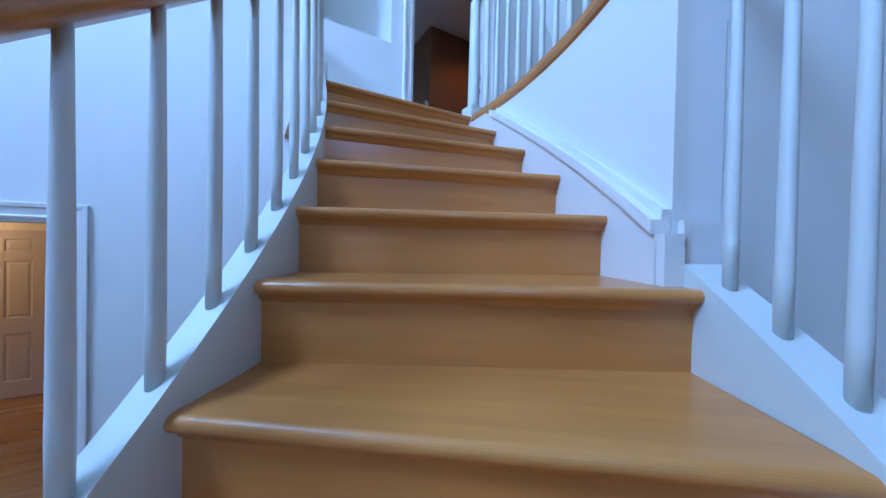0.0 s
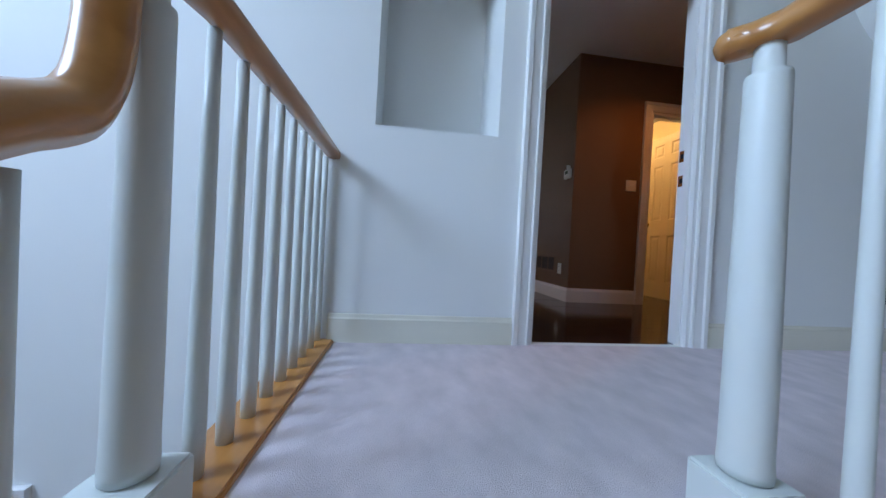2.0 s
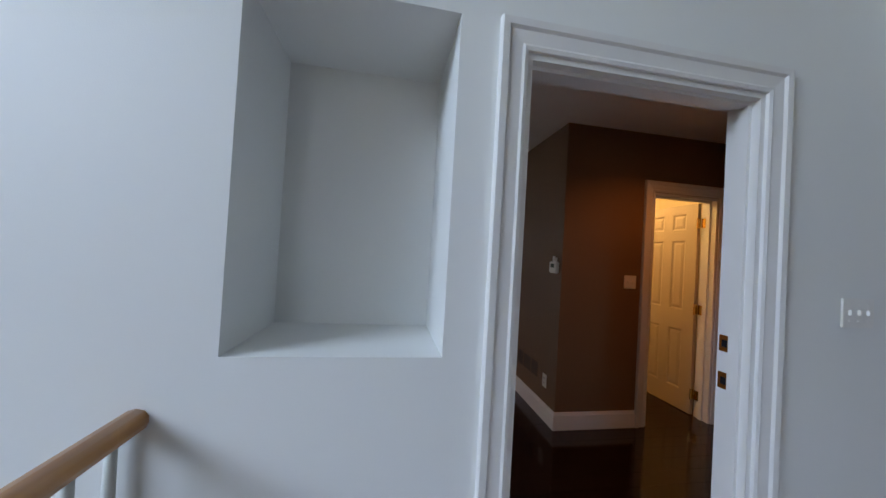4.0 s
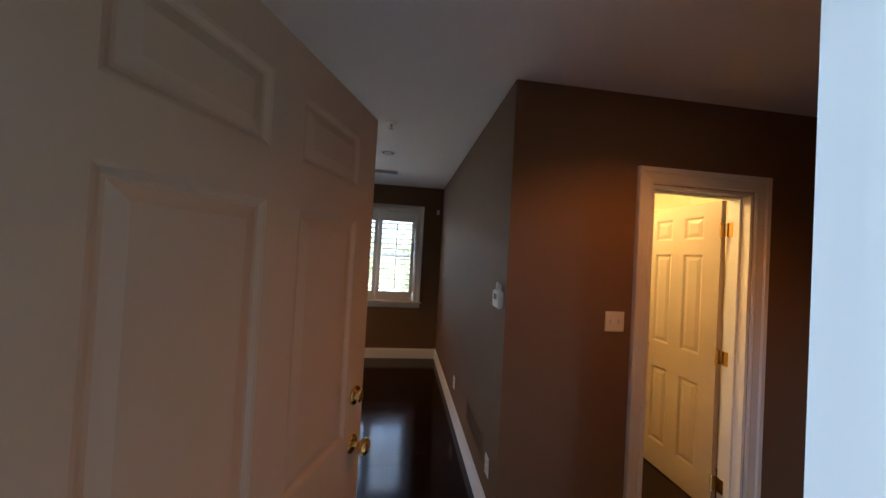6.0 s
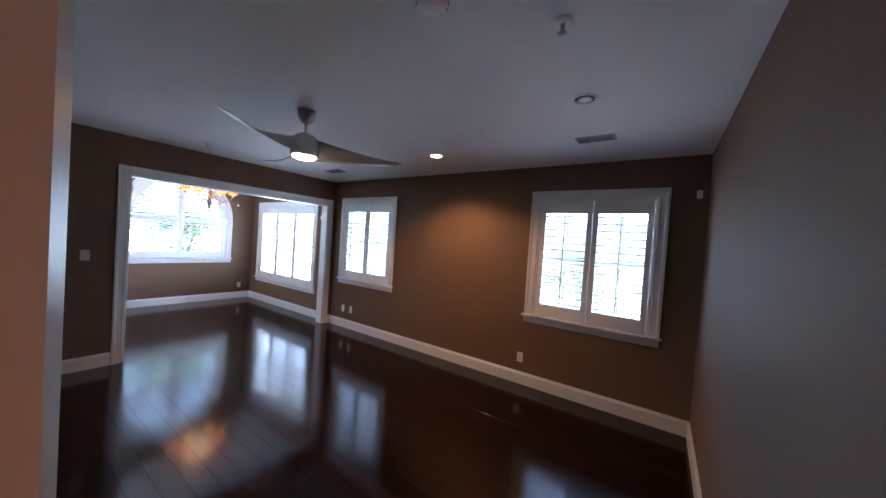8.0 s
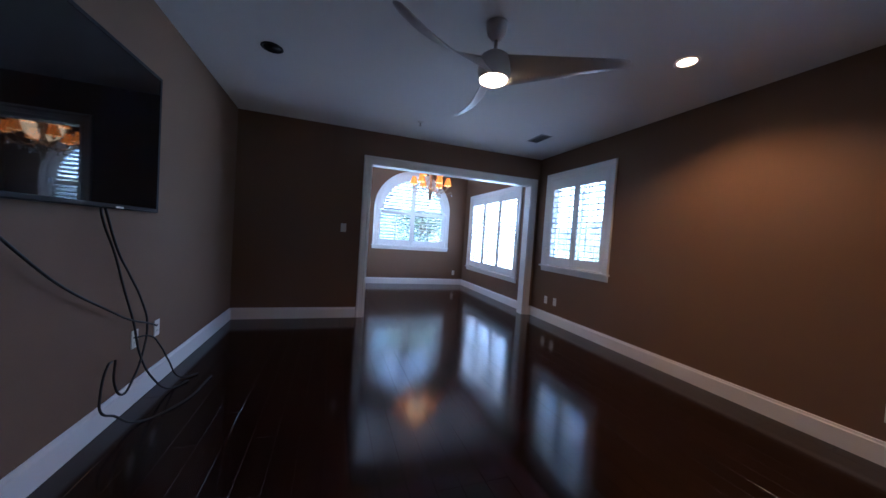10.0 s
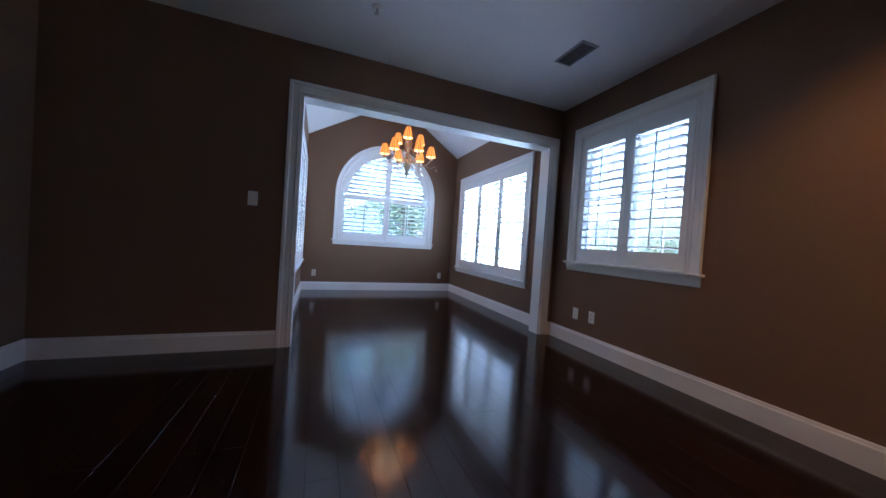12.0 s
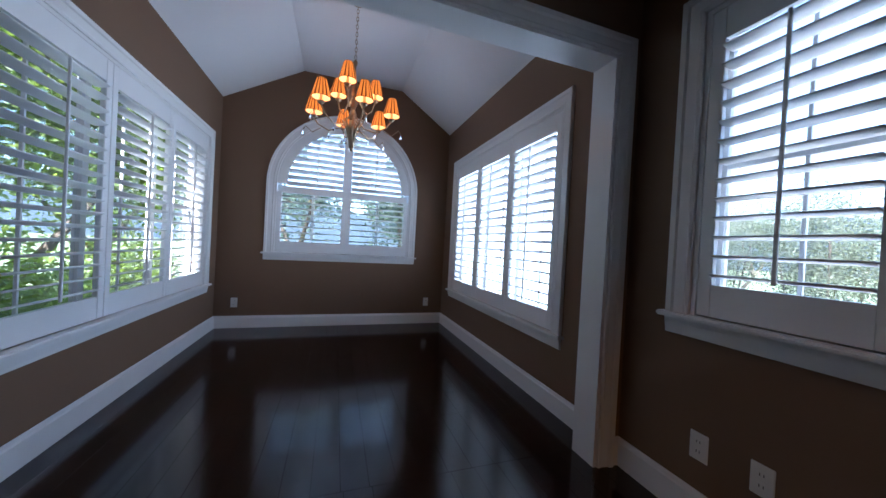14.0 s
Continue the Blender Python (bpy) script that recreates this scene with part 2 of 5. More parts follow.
def moulding(bm, path, profile, to3d, closed=False):
    """A profile (outward, proud) run along a 2D path with mitred corners; outward is to the path's right."""
    n, rings = len(path), []
    for i in range(n):
        p = Vector(path[i])
        a = Vector(path[(i - 1) % n]) if closed or i else None
        b = Vector(path[(i + 1) % n]) if closed or i < n - 1 else None
        da = (p - a).normalized() if a is not None else (b - p).normalized()
        db = (b - p).normalized() if b is not None else da
        na, nb = Vector((da.y, -da.x)), Vector((db.y, -db.x))
        mid = (na + nb)
        mid = mid / max(mid.dot(na), 0.2)
        rings.append([bm.verts.new(to3d(p.x + mid.x * o, p.y + mid.y * o, d)) for o, d in profile])
    k = len(profile)
    for i in range(n if closed else n - 1):
        a, b = rings[i], rings[(i + 1) % n]
        for j in range(k):
            bm.faces.new((a[j], a[(j + 1) % k], b[(j + 1) % k], b[j]))
    if not closed:
        bm.faces.new(rings[0][::-1])
        bm.faces.new(rings[-1])
    return bm


CASING = [(0, 0), (0, 0.012), (0.012, 0.016), (0.02, 0.012), (0.06, 0.016), (0.068, 0.024), (0.09, 0.026), (0.094, 0.02), (0.094, 0)]
BASE = [(0, 0), (0, 0.142), (0.006, 0.14), (0.01, 0.125), (0.016, 0.118), (0.018, 0.0)]


def wall_x(name, y0, y1, x0, x1, z0, z1, holes, material, label=""):
    """A wall along x with rectangular openings (x0, x1, z0, z1) through it."""
    bm = bmesh.new()
    cut = sorted({x0, x1, *[h[0] for h in holes], *[h[1] for h in holes]})
    for a, b in zip(cut, cut[1:]):
        z = z0
        for h in sorted([h for h in holes if h[0] <= a and h[1] >= b], key=lambda h: h[2]):
            if h[2] > z:
                box(bm, a, y0, z, b, y1, h[2])
            z = h[3]
        if z < z1:
            box(bm, a, y0, z, b, y1, z1)
    return tagged(obj(name, bm, material), label or "painted wall", "wall", kind="structure")


def wall_y(name, x0, x1, y0, y1, z0, z1, holes, material, label=""):
    ob = wall_x(name, -x1, -x0, y0, y1, z0, z1, holes, material, label)
    ob.data.transform(Matrix.Rotation(radians(90), 4, "Z"))
    return ob

# ---- large structure ----
CZ = 2.545  # bedroom ceiling
LOW = -2.805  # floor of the foyer
NW = 4.583  # inner face of the window wall
XW, XA = -4.235, -7.287  # west wall of the bedroom, arch wall of the alcove
AS, AN = 1.805, 4.583  # side walls of the alcove
DOOR = (0.0, 0.94, 0.0, 2.05)
NICHE = (-0.846, -0.224, 1.072, 2.14)
LOWDOOR = (-3.9, -2.325, LOW, -0.745)
TVY, BOXY = 0.285, 0.512
OPEN = (1.871, 4.44, -0.1, 2.12)
W1 = (-0.58, 0.74, 0.745, 2.258)  # outlines of the casings
W2 = (-4.01, -2.713, 0.765, 2.255)
WN = (-6.97, -4.72, 0.44, 2.215)
WS = (-7.03, -4.55, 0.46, 2.2)
ARCH = (3.22, 1.76, 0.93, 0.82)  # middle, springing, radius of the casing, foot of the apron


def hole(w):
    return (w[0] + 0.094, w[1] - 0.094, w[2] + 0.095, w[3] - 0.094)


wall_x("wall_landing", 0.0, 0.06, -6.0, 4.5, LOW - 0.1, 5.6, [DOOR, NICHE, LOWDOOR], WHITEWALL, "white painted landing wall with niche and doorway")
wall_x("wall_entry", 0.06, 0.12, -0.1, 3.1, -0.1, CZ, [(0.0, 0.94, -0.1, 2.05)], BROWN, "brown painted wall round the entry door")
wall_x("wall_tv", 0.06, TVY, -4.385, -0.9, -0.1, CZ, [], BROWN, "brown painted wall that carries the television")
bm = bmesh.new()
box(bm, -0.9, 0.06, -0.1, -0.862, BOXY, CZ)
box(bm, -0.208, 0.06, -0.1, -0.1, BOXY, CZ)
box(bm, -0.862, 0.45, -0.1, -0.208, BOXY, CZ)
tagged(obj("wall_niche_back", bm, BROWN), "brown painted bump of wall behind the niche", "wall", kind="structure")
bm = bmesh.new()
box(bm, -0.862, 0.06, 0.95, -0.846, 0.45, 2.25)
box(bm, -0.224, 0.06, 0.95, -0.208, 0.45, 2.25)
box(bm, -0.846, 0.06, 0.95, -0.224, 0.45, 1.072)
box(bm, -0.846, 0.06, 2.14, -0.224, 0.45, 2.25)
box(bm, -0.846, 0.43, 1.072, -0.224, 0.45, 2.14)
tagged(obj("niche_lining", bm, WHITEWALL), "white plastered display niche recessed in the wall", "niche", kind="structure")
CL = (1.855, 2.53, 0.0, 2.035)
EX, EY = 1.016, 1.478  # faces of the thermostat wall and of the closet wall
tagged(obj("wall_corner", B(EX, EY, -0.1, EX + 0.004, 1.615, CZ), BROWN), "brown painted wall corner", "wall", kind="structure")
wall_x("wall_closet", EY, 1.615, EX + 0.004, 3.1, -0.1, CZ, [(CL[0], CL[1], -0.1, CL[3])], BROWN, "brown painted wall with the closet doorway")
wall_y("wall_east", EX, 1.06, 1.615, NW, -0.1, CZ, [], BROWN, "brown painted wall that carries the thermostat")
wall_y("wall_closet_west", 1.06, 1.12, 1.615, NW, -0.1, CZ, [], CREAM, "cream painted closet wall")
wall_x("wall_closet_north", 3.3, 3.4, 1.12, 3.1, -0.1, CZ, [], CREAM, "cream painted closet wall")
wall_y("wall_entry_east", 3.0, 3.1, 0.12, EY, -0.1, CZ, [], BROWN, "brown painted entry wall")
wall_y("wall_closet_east", 3.0, 3.1, 1.615, 3.3, -0.1, CZ, [], CREAM, "cream painted closet wall")
wall_x("wall_north", NW, NW + 0.17, XA - 0.15, 1.12, -3.1, 3.4, [hole(W1), hole(W2), hole(WN)], BROWN, "brown painted wall with three shuttered windows")
wall_y("wall_west", XW - 0.15, XW, TVY, NW, -0.1, 3.4, [OPEN], BROWN, "brown painted wall with the wide cased opening")
wall_x("wall_alcove_south", AS - 0.15, AS, XA - 0.15, XW - 0.15, -3.1, 3.4, [hole(WS)], BROWN, "brown painted alcove wall with a triple window")

# arch wall in upright strips round the round-headed opening
bm = bmesh.new()
cy, cz, cr, foot = ARCH
ri = cr - 0.094
ys = [AS - 0.15] + [cy + ri * math.sin(radians(a)) for a in range(-90, 91, 6)] + [NW + 0.17]
for a, b in zip(ys, ys[1:]):
    if b <= cy - ri + 1e-6 or a >= cy + ri - 1e-6:
        box(bm, XA - 0.15, a, -3.1, XA, b, 3.4)
        continue
    box(bm, XA - 0.15, a, -3.1, XA, b, foot + 0.095)
    za, zb = (cz + math.sqrt(max(0, ri * ri - (q - cy) ** 2)) for q in (a, b))
    v = [bm.verts.new(p) for x in (XA - 0.15, XA) for p in ((x, a, za), (x, b, zb), (x, b, 3.4), (x, a, 3.4))]
    for q in ((0, 1, 2, 3), (7, 6, 5, 4), (0, 4, 5, 1), (1, 5, 6, 2), (2, 6, 7, 3), (3, 7, 4, 0)):
        bm.faces.new([v[i] for i in q])
tagged(obj("wall_arch", bm, BROWN), "brown painted end wall with a round-headed window", "wall", kind="structure")

tagged(obj("ceiling", B(XW, 0.06, CZ, 3.1, NW, CZ + 0.06), CEIL), "white painted bedroom ceiling", "ceiling", kind="structure")
bm = bmesh.new()
sec = [(AS, 2.68), (2.647, 3.163), (3.87, 3.163), (AN, 2.68), (AN, 3.4), (AS, 3.4)]
e0 = [bm.verts.new((XA, y, z)) for y, z in sec]
e1 = [bm.verts.new((XW - 0.15, y, z)) for y, z in sec]
for i in range(6):
    bm.faces.new((e0[i], e0[(i + 1) % 6], e1[(i + 1) % 6], e1[i]))
for q in ((0, 1, 5), (1, 2, 4, 5), (2, 3, 4)):
    bm.faces.new([e0[i] for i in q])
    bm.faces.new([e1[i] for i in q])
tagged(obj("ceiling_alcove", bm, CEIL), "white vaulted tray ceiling of the alcove", "ceiling", kind="structure")
tagged(obj("roof", B(-6.1, -8.1, 5.6, 4.6, 0.06, 5.7), CEIL), "plain roof slab", "roof", kind="structure")

# foyer shell
# unseen wall, placed so that light from its opening falls off along the landing
wall_y("wall_foyer_west", -5.15, -5.05, -8.0, 0.0, LOW - 0.1, 5.6, [(-3.55, -1.25, 2.6, 4.8)], WHITEWALL, "unseen white foyer wall, placed for the light through its high opening")
# unseen walls, tan to cut bounced light; the south opening is assumed
wall_y("wall_foyer_east", 4.5, 4.6, -8.0, 0.06, LOW - 0.1, 5.6, [], TAN, "unseen foyer wall, tan to cut bounced light")
wall_x("wall_foyer_south", -8.1, -8.0, -6.1, 4.6, LOW - 0.1, 5.6, [(-3.0, -1.8, 1.4, 3.8)], TAN, "unseen tan foyer wall with an assumed window opening for fill light")
# lower hall behind the doorway
wall_x("wall_hall_front", 0.06, 0.26, -6.0, -1.9, LOW - 0.1, -0.4, [LOWDOOR], CREAM, "cream painted hall wall round the doorway")
wall_x("wall_hall_doors", 3.1, 3.2, -4.15, -1.9, LOW - 0.1, -0.3, [], CREAM, "cream painted hall wall with closet doors")
wall_x("wall_hall_north", 6.0, 6.1, -9.0, -1.8, LOW - 0.1, -0.3, [], CREAM, "cream painted wall of the far room")
wall_y("wall_hall_east", -1.9, -1.8, 0.06, 6.0, LOW - 0.1, -0.3, [], CREAM, "cream painted hall wall")
wall_y("wall_hall_west", -9.1, -9.0, 0.06, 6.0, LOW - 0.1, -0.3, [], CREAM, "cream painted hall wall")
wall_x("wall_hall_south", 0.0, 0.06, -9.1, -6.0, LOW - 0.1, -0.3, [], CREAM, "cream painted hall wall")
tagged(obj("ceiling_hall", B(-9.0, 0.06, -0.4, -1.8, 6.0, -0.3), CEIL), "white hall ceiling", "ceiling", kind="structure")
floor_hall = tagged(obj("floor_hall", B(-9.0, 0.0, LOW - 0.1, -1.8, 6.1, LOW - 0.001), HALLWOOD), "honey-coloured wood floor of the hall", "floor", kind="structure")
floor_foyer = tagged(obj("floor_foyer", B(-5.1, -8.0, LOW - 0.1, 4.5, 0.0, LOW - 0.01), HALLWOOD), "honey-coloured herringbone parquet floor", "floor", kind="structure")
floor_bed = tagged(obj("floor_bedroom", B(XW - 0.15, 0.06, -0.1, 3.1, NW, -0.012), ESPRESSO), "dark espresso plank floor with high gloss", "floor", kind="structure")
floor_alc = tagged(obj("floor_alcove", B(XA, AS, -0.1, XW - 0.15, NW, -0.012), ESPRESSO), "dark espresso plank floor of the alcove", "floor", kind="structure")

# ---- curved stair ----
CX, CY, RI, RO = -3.001, -1.036, 1.955, 2.869
RW, TURN = RO + 0.04, radians(-2.59)  # radius of the curved wall, direction of the top nosing
STEP, RISE, NSTEP = radians(5.918), 0.187, 15
WALLEND = radians(-28.4)
R2 = RO + 0.05


def pol(r, a, z=0.0):
    return (CX + r * math.cos(a + TURN), CY + r * math.sin(a + TURN), z)


def nose(a):
    return a / STEP * RISE


# landing slab with its round edge
bm = bmesh.new()
ring = [(-1.02, 0.0), (-1.02, pol(RI, 0)[1] + 0.06), (pol(RO, 0)[0], pol(RO, 0)[1] + 0.06)] + [pol(RW + 0.03, WALLEND * k / 12)[:2] for k in range(12)] + [pol(RW + 0.03, WALLEND)[:2], pol(8.0, WALLEND + 0.004)[:2], (4.5, 0.0)]
top = [bm.verts.new((x, y, -0.012)) for x, y in ring]
low = [bm.verts.new((x, y, -0.3)) for x, y in ring]
bm.faces.new(top)
bm.faces.new(low[::-1])
for i in range(len(ring)):
    j = (i + 1) % len(ring)
    bm.faces.new((top[i], low[i], low[j], top[j]))
tagged(obj("landing_slab", bm, WHITEWALL), "white painted slab of the landing", "landing", kind="structure")
bm = bmesh.new()
ring2 = [(-0.985, 0.0), (-0.985, pol(RI, 0)[1] + 0.07), (pol(RO + 0.1, 0)[0], pol(RO + 0.1, 0)[1] + 0.08)] + [pol(RW + 0.1, WALLEND * k / 12)[:2] for k in range(1, 12)] + [pol(RW + 0.1, WALLEND + 0.025)[:2], pol(8.0, WALLEND + 0.012)[:2], (4.5, 0.0)]
top = [bm.verts.new((x, y, 0.004)) for x, y in ring2]
low = [bm.verts.new((x, y, -0.012)) for x, y in ring2]
bm.faces.new(top)
for i in range(len(ring2)):
    j = (i + 1) % len(ring2)
    bm.faces.new((top[i], low[i], low[j], top[j]))
tagged(obj("carpet", bm, CARPET), "pale lilac-grey cut pile carpet on the landing", "carpet", kind="structure")

# wall under the gallery: curved run beside the stair, then straight
bm = bmesh.new()
A = [pol(RW, radians(-0.3) + (WALLEND - radians(-0.3)) * k / 60) for k in range(61)]
Bk = [pol(RW + 0.12, radians(-0.3) + (WALLEND - radians(-0.3)) * k / 60) for k in range(61)]
rows4 = [[bm.verts.new((p[0], p[1], z)) for p in s] for s, z in ((A, LOW), (A, -0.035), (Bk, -0.035), (Bk, LOW))]
for q in range(4):
    a, b = rows4[q], rows4[(q + 1) % 4]
    for i in range(60):
        bm.faces.new((a[i], a[i + 1], b[i + 1], b[i]))
for e in (0, 60):
    bm.faces.new([rr_[e] for rr_ in rows4])
stair_wall = tagged(obj("wall_stair", bm, WHITEWALL), "white curved wall beside the stair", "wall", kind="structure")
ex, ey, _ = pol(RW, WALLEND)
tagged(obj("wall_under_gallery", B(0.124, 0.0, LOW, 5.25, 0.1, -0.035), WHITEWALL, m=pose(ex, ey, 0, 0, 0, math.degrees(WALLEND + TURN))), "white wall under the gallery", "wall", kind="structure")

stair = tagged(empty("staircase", pose(0, 0, 0)), "curved maple staircase with white stringers", "staircase")


def laid(ob, a):
    """Turns a step's own axes so that its x runs along the step."""
    m = pose(CX, CY, 0, 0, 0, math.degrees(a + TURN))
    ob.data.transform(m.inverted())
    ob.matrix_basis = m


def sector(a0, r0, r1, section_front, depth_angle, z):
    """A straight-nosed tread: the front section swept from r0 to r1, its back on the next riser."""
    bm = bmesh.new()
    rings = []
    for r in (r0, r1):
        c, s = math.cos(a0 + TURN), math.sin(a0 + TURN)
        ringv = []
        for u, h in section_front:
            ringv.append(bm.verts.new((CX + r * c - u * s, CY + r * s + u * c, z + h)))
        bx, by, _ = pol(r, a0 + depth_angle)
        ringv += [bm.verts.new((bx, by, z - 0.03)), bm.verts.new((bx, by, z))]
        rings.append(ringv)
    k = len(rings[0])
    for j in range(k):
        bm.faces.new((rings[0][j], rings[0][(j + 1) % k], rings[1][(j + 1) % k], rings[1][j]))
    bm.faces.new(rings[0][::-1])
    bm.faces.new(rings[1])
    return bm


NOSE = [(0.02, 0.0)] + [(-0.0165 - 0.0155 * math.sin(radians(d)), -0.0155 + 0.0155 * math.cos(radians(d))) for d in range(0, 181, 15)] + [(0.0, -0.031)]
for i in range(0, NSTEP):
    a, z = -STEP * i, -RISE * i
    ro = RO if i < 5 else R2
    if i:
        laid(part("tread", sector(a, RI, ro, NOSE, STEP, z), MAPLE, stair), a)
    else:
        laid(part("landing_nosing", sector(a, RI, RO, NOSE, radians(1.6), 0.0), MAPLE, stair), a)
    bm = bmesh.new()
    c, s = math.cos(a + TURN), math.sin(a + TURN)

    def q(r, u, h):
        return (CX + r * c - u * s, CY + r * s + u * c, h)

    v = [bm.verts.new(q(r, u, h)) for r in (RI, ro) for u, h in ((0, z - RISE), (0, z - 0.031), (0.02, z - 0.031), (0.02, z - RISE))]
    for f in ((0, 1, 2, 3), (7, 6, 5, 4), (0, 4, 5, 1), (1, 5, 6, 2), (2, 6, 7, 3), (3, 7, 4, 0)):
        bm.faces.new([v[k] for k in f])
    laid(part("riser", bm, MAPLE, stair), a)
    bm = bmesh.new()
    sec3 = [(0, -0.031), (-0.016, -0.031), (-0.013, -0.036), (-0.006, -0.046), (0, -0.05)]
    r0s = [bm.verts.new(q(RI, u, z + h)) for u, h in sec3]
    r1s = [bm.verts.new(q(ro, u, z + h)) for u, h in sec3]
    for j in range(5):
        bm.faces.new((r0s[j], r0s[(j + 1) % 5], r1s[(j + 1) % 5], r1s[j]))
    bm.faces.new(r0s[::-1])
    bm.faces.new(r1s)
    laid(part("cove_moulding", bm, MAPLE, stair), a)


def stringer(name, ra, rb, a0, a1, above, below, material, label, n=40, cap=9.0):
    bm = bmesh.new()
    rows_ = []
    for k in range(n + 1):
        a = a0 + (a1 - a0) * k / n
        zt = min(cap, nose(a) + above)
        rows_.append([bm.verts.new(pol(r, a, h)) for r, h in ((ra, max(LOW, zt - below)), (ra, zt), (rb, zt), (rb, max(LOW, zt - below)))])
    for a, b in zip(rows_, rows_[1:]):
        for j in range(4):
            bm.faces.new((a[j], a[(j + 1) % 4], b[(j + 1) % 4], b[j]))
    bm.faces.new(rows_[0])
    bm.faces.new(rows_[-1][::-1])
    return part(name, bm, material, stair, label)


AEND = -STEP * (NSTEP - 0.2)
stringer("stringer", RI - 0.058, RI, radians(0.2), AEND, 0.066, 0.45, POSTW, "white closed stringer with sloping top")
stringer("skirting_board", RO, RW - 0.002, radians(0.9), WALLEND, 0.088, 0.45, TRIM, "white skirting board following the steps", 48, -0.043)
stringer("skirting_cap", RO - 0.012, RW - 0.002, -STEP * 0.87, WALLEND, 0.12, 0.035, TRIM, "white moulded cap of the skirting", 48, -0.043)
stringer("skirting_lip", RO + 0.015, RW - 0.002, -STEP * 1.0, WALLEND, 0.145, 0.025, TRIM, "white moulded cap of the skirting", 48, -0.043)
stringer("open_stringer", R2, R2 + 0.085, WALLEND - radians(0.6), AEND, 0.035, 0.45, POSTW, "white closed stringer with sloping top")
part("corner_block", B(-0.036, -0.03, nose(WALLEND) - 0.3, 0.0115, -0.002, nose(WALLEND) + 0.086), TRIM, stair, m=pose(ex, ey, 0, 0, 0, math.degrees(WALLEND + TURN)))
part("skirting_return", B(0.012, -0.02, nose(WALLEND) - 0.4, 0.13, -0.002, nose(WALLEND) + 0.118, bevel=0.003), TRIM, stair, m=pose(ex, ey, 0, 0, 0, math.degrees(WALLEND + TURN)))

# ---- balustrades ----


def baluster(bm, h, k=1.0):
    """A round tapered baluster, thickest a hand above its foot."""
    return turned(bm, [(k * r, z) for r, z in ((0.018, 0), (0.0192, 0.1), (0.0172, 0.35), (0.0143, h * 0.8), (0.0125, h))], 14)


RAILSEC = [(-0.026, -0.018), (-0.031, -0.004), (-0.03, 0.012), (-0.02, 0.026), (0, 0.031), (0.02, 0.026), (0.03, 0.012), (0.031, -0.004), (0.026, -0.018), (0, -0.022)]
RAILZ = 0.905


def newel(x, y, parent, low, block, high, k=1.0):
    nw = part("newel_post", turned(bmesh.new(), [(k * r_, z_) for r_, z_ in [(0.04, block + 0.004), (0.041, block + 0.02), (0.0395, block + 0.05), (0.039, block + 0.2), (0.0335, high - 0.075), (0.0325, high - 0.066), (0.023, high - 0.06), (0.022, high - 0.03), (0.022, high)]], 32), POSTW, parent, "white turned newel post", smooth=True)
    nw.matrix_basis = pose(x, y, 0)
    bl = part("newel_block", B(-0.06, -0.06, low, 0.06, 0.06, block, bevel=0.006), POSTW, nw, "square white base block")
    return nw


bal = tagged(empty("landing_balustrade", pose(0, 0, 0)), "white balusters under an oak handrail at the landing edge", "balustrade")
LX = -1.062
nosing = part("nosing_strip", B(-1.13, -1.055, -0.011, -0.985, 0.0, 0.018, bevel=0.006), RAILW, bal, "oak nosing strip at the landing edge")
first = None
for k in range(9):
    m = pose(LX, -0.03 - 0.1125 * k, 0.018)
    if first is None:
        first = part("baluster", baluster(bmesh.new(), RAILZ - 0.04), POSTW, bal, smooth=True)
        first.matrix_basis = m
    else:
        again(first, bal, m)
newel(-1.08, -1.056, bal, -0.32, 0.112, 0.9, 0.9)
part("handrail", sweep(bmesh.new(), [(LX + 0.03, 0.0, RAILZ), (LX + 0.03, -0.5, RAILZ), (LX + 0.02, -0.95, RAILZ), (-1.068, -1.05, RAILZ + 0.004), (-1.075, -1.1, RAILZ + 0.006)], RAILSEC), RAILW, bal, "oak handrail", smooth=True)

sb = tagged(empty("stair_balustrade", pose(0, 0, 0)), "white balusters and oak handrail along the curved stair", "balustrade")
RB = RI - 0.029
pts = [pol(RB, -STEP * k * 0.5, nose(-STEP * k * 0.5) + 0.688) for k in range(26, 2, -1)]
pts += [pol(RB, -STEP * 1.15, 0.487), pol(RB, -STEP * 0.82, 0.552), pol(RB, -STEP * 0.5, 0.596), (-1.083, -1.18, 0.616), (-1.08, -1.153, 0.637), (-1.077, -1.135, 0.68), (-1.075, -1.127, 0.74), (-1.075, -1.124, 0.8), (-1.075, -1.115, 0.855), (-1.075, -1.096, 0.893)]
part("handrail", sweep(bmesh.new(), eased(pts), [(x * 1.1, y * 1.2) for x, y in RAILSEC], carry=True), RAILW, sb, "oak handrail rising in a gooseneck to the newel", smooth=True)
first = None
for k in range(22):
    a = -STEP * (0.5 + k * 0.56)
    h_ = min(0.71, 0.56 - nose(a) - 0.07) if k < 3 else 0.635
    m = pose(*pol(RB, a, nose(a) + 0.055)) @ Matrix.Diagonal((1, 1, h_ / 0.71, 1))
    if first is None:
        first = part("baluster", baluster(bmesh.new(), 0.71, 0.72), POSTW, sb, smooth=True)
        first.matrix_basis = m
    else:
        again(first, sb, m)

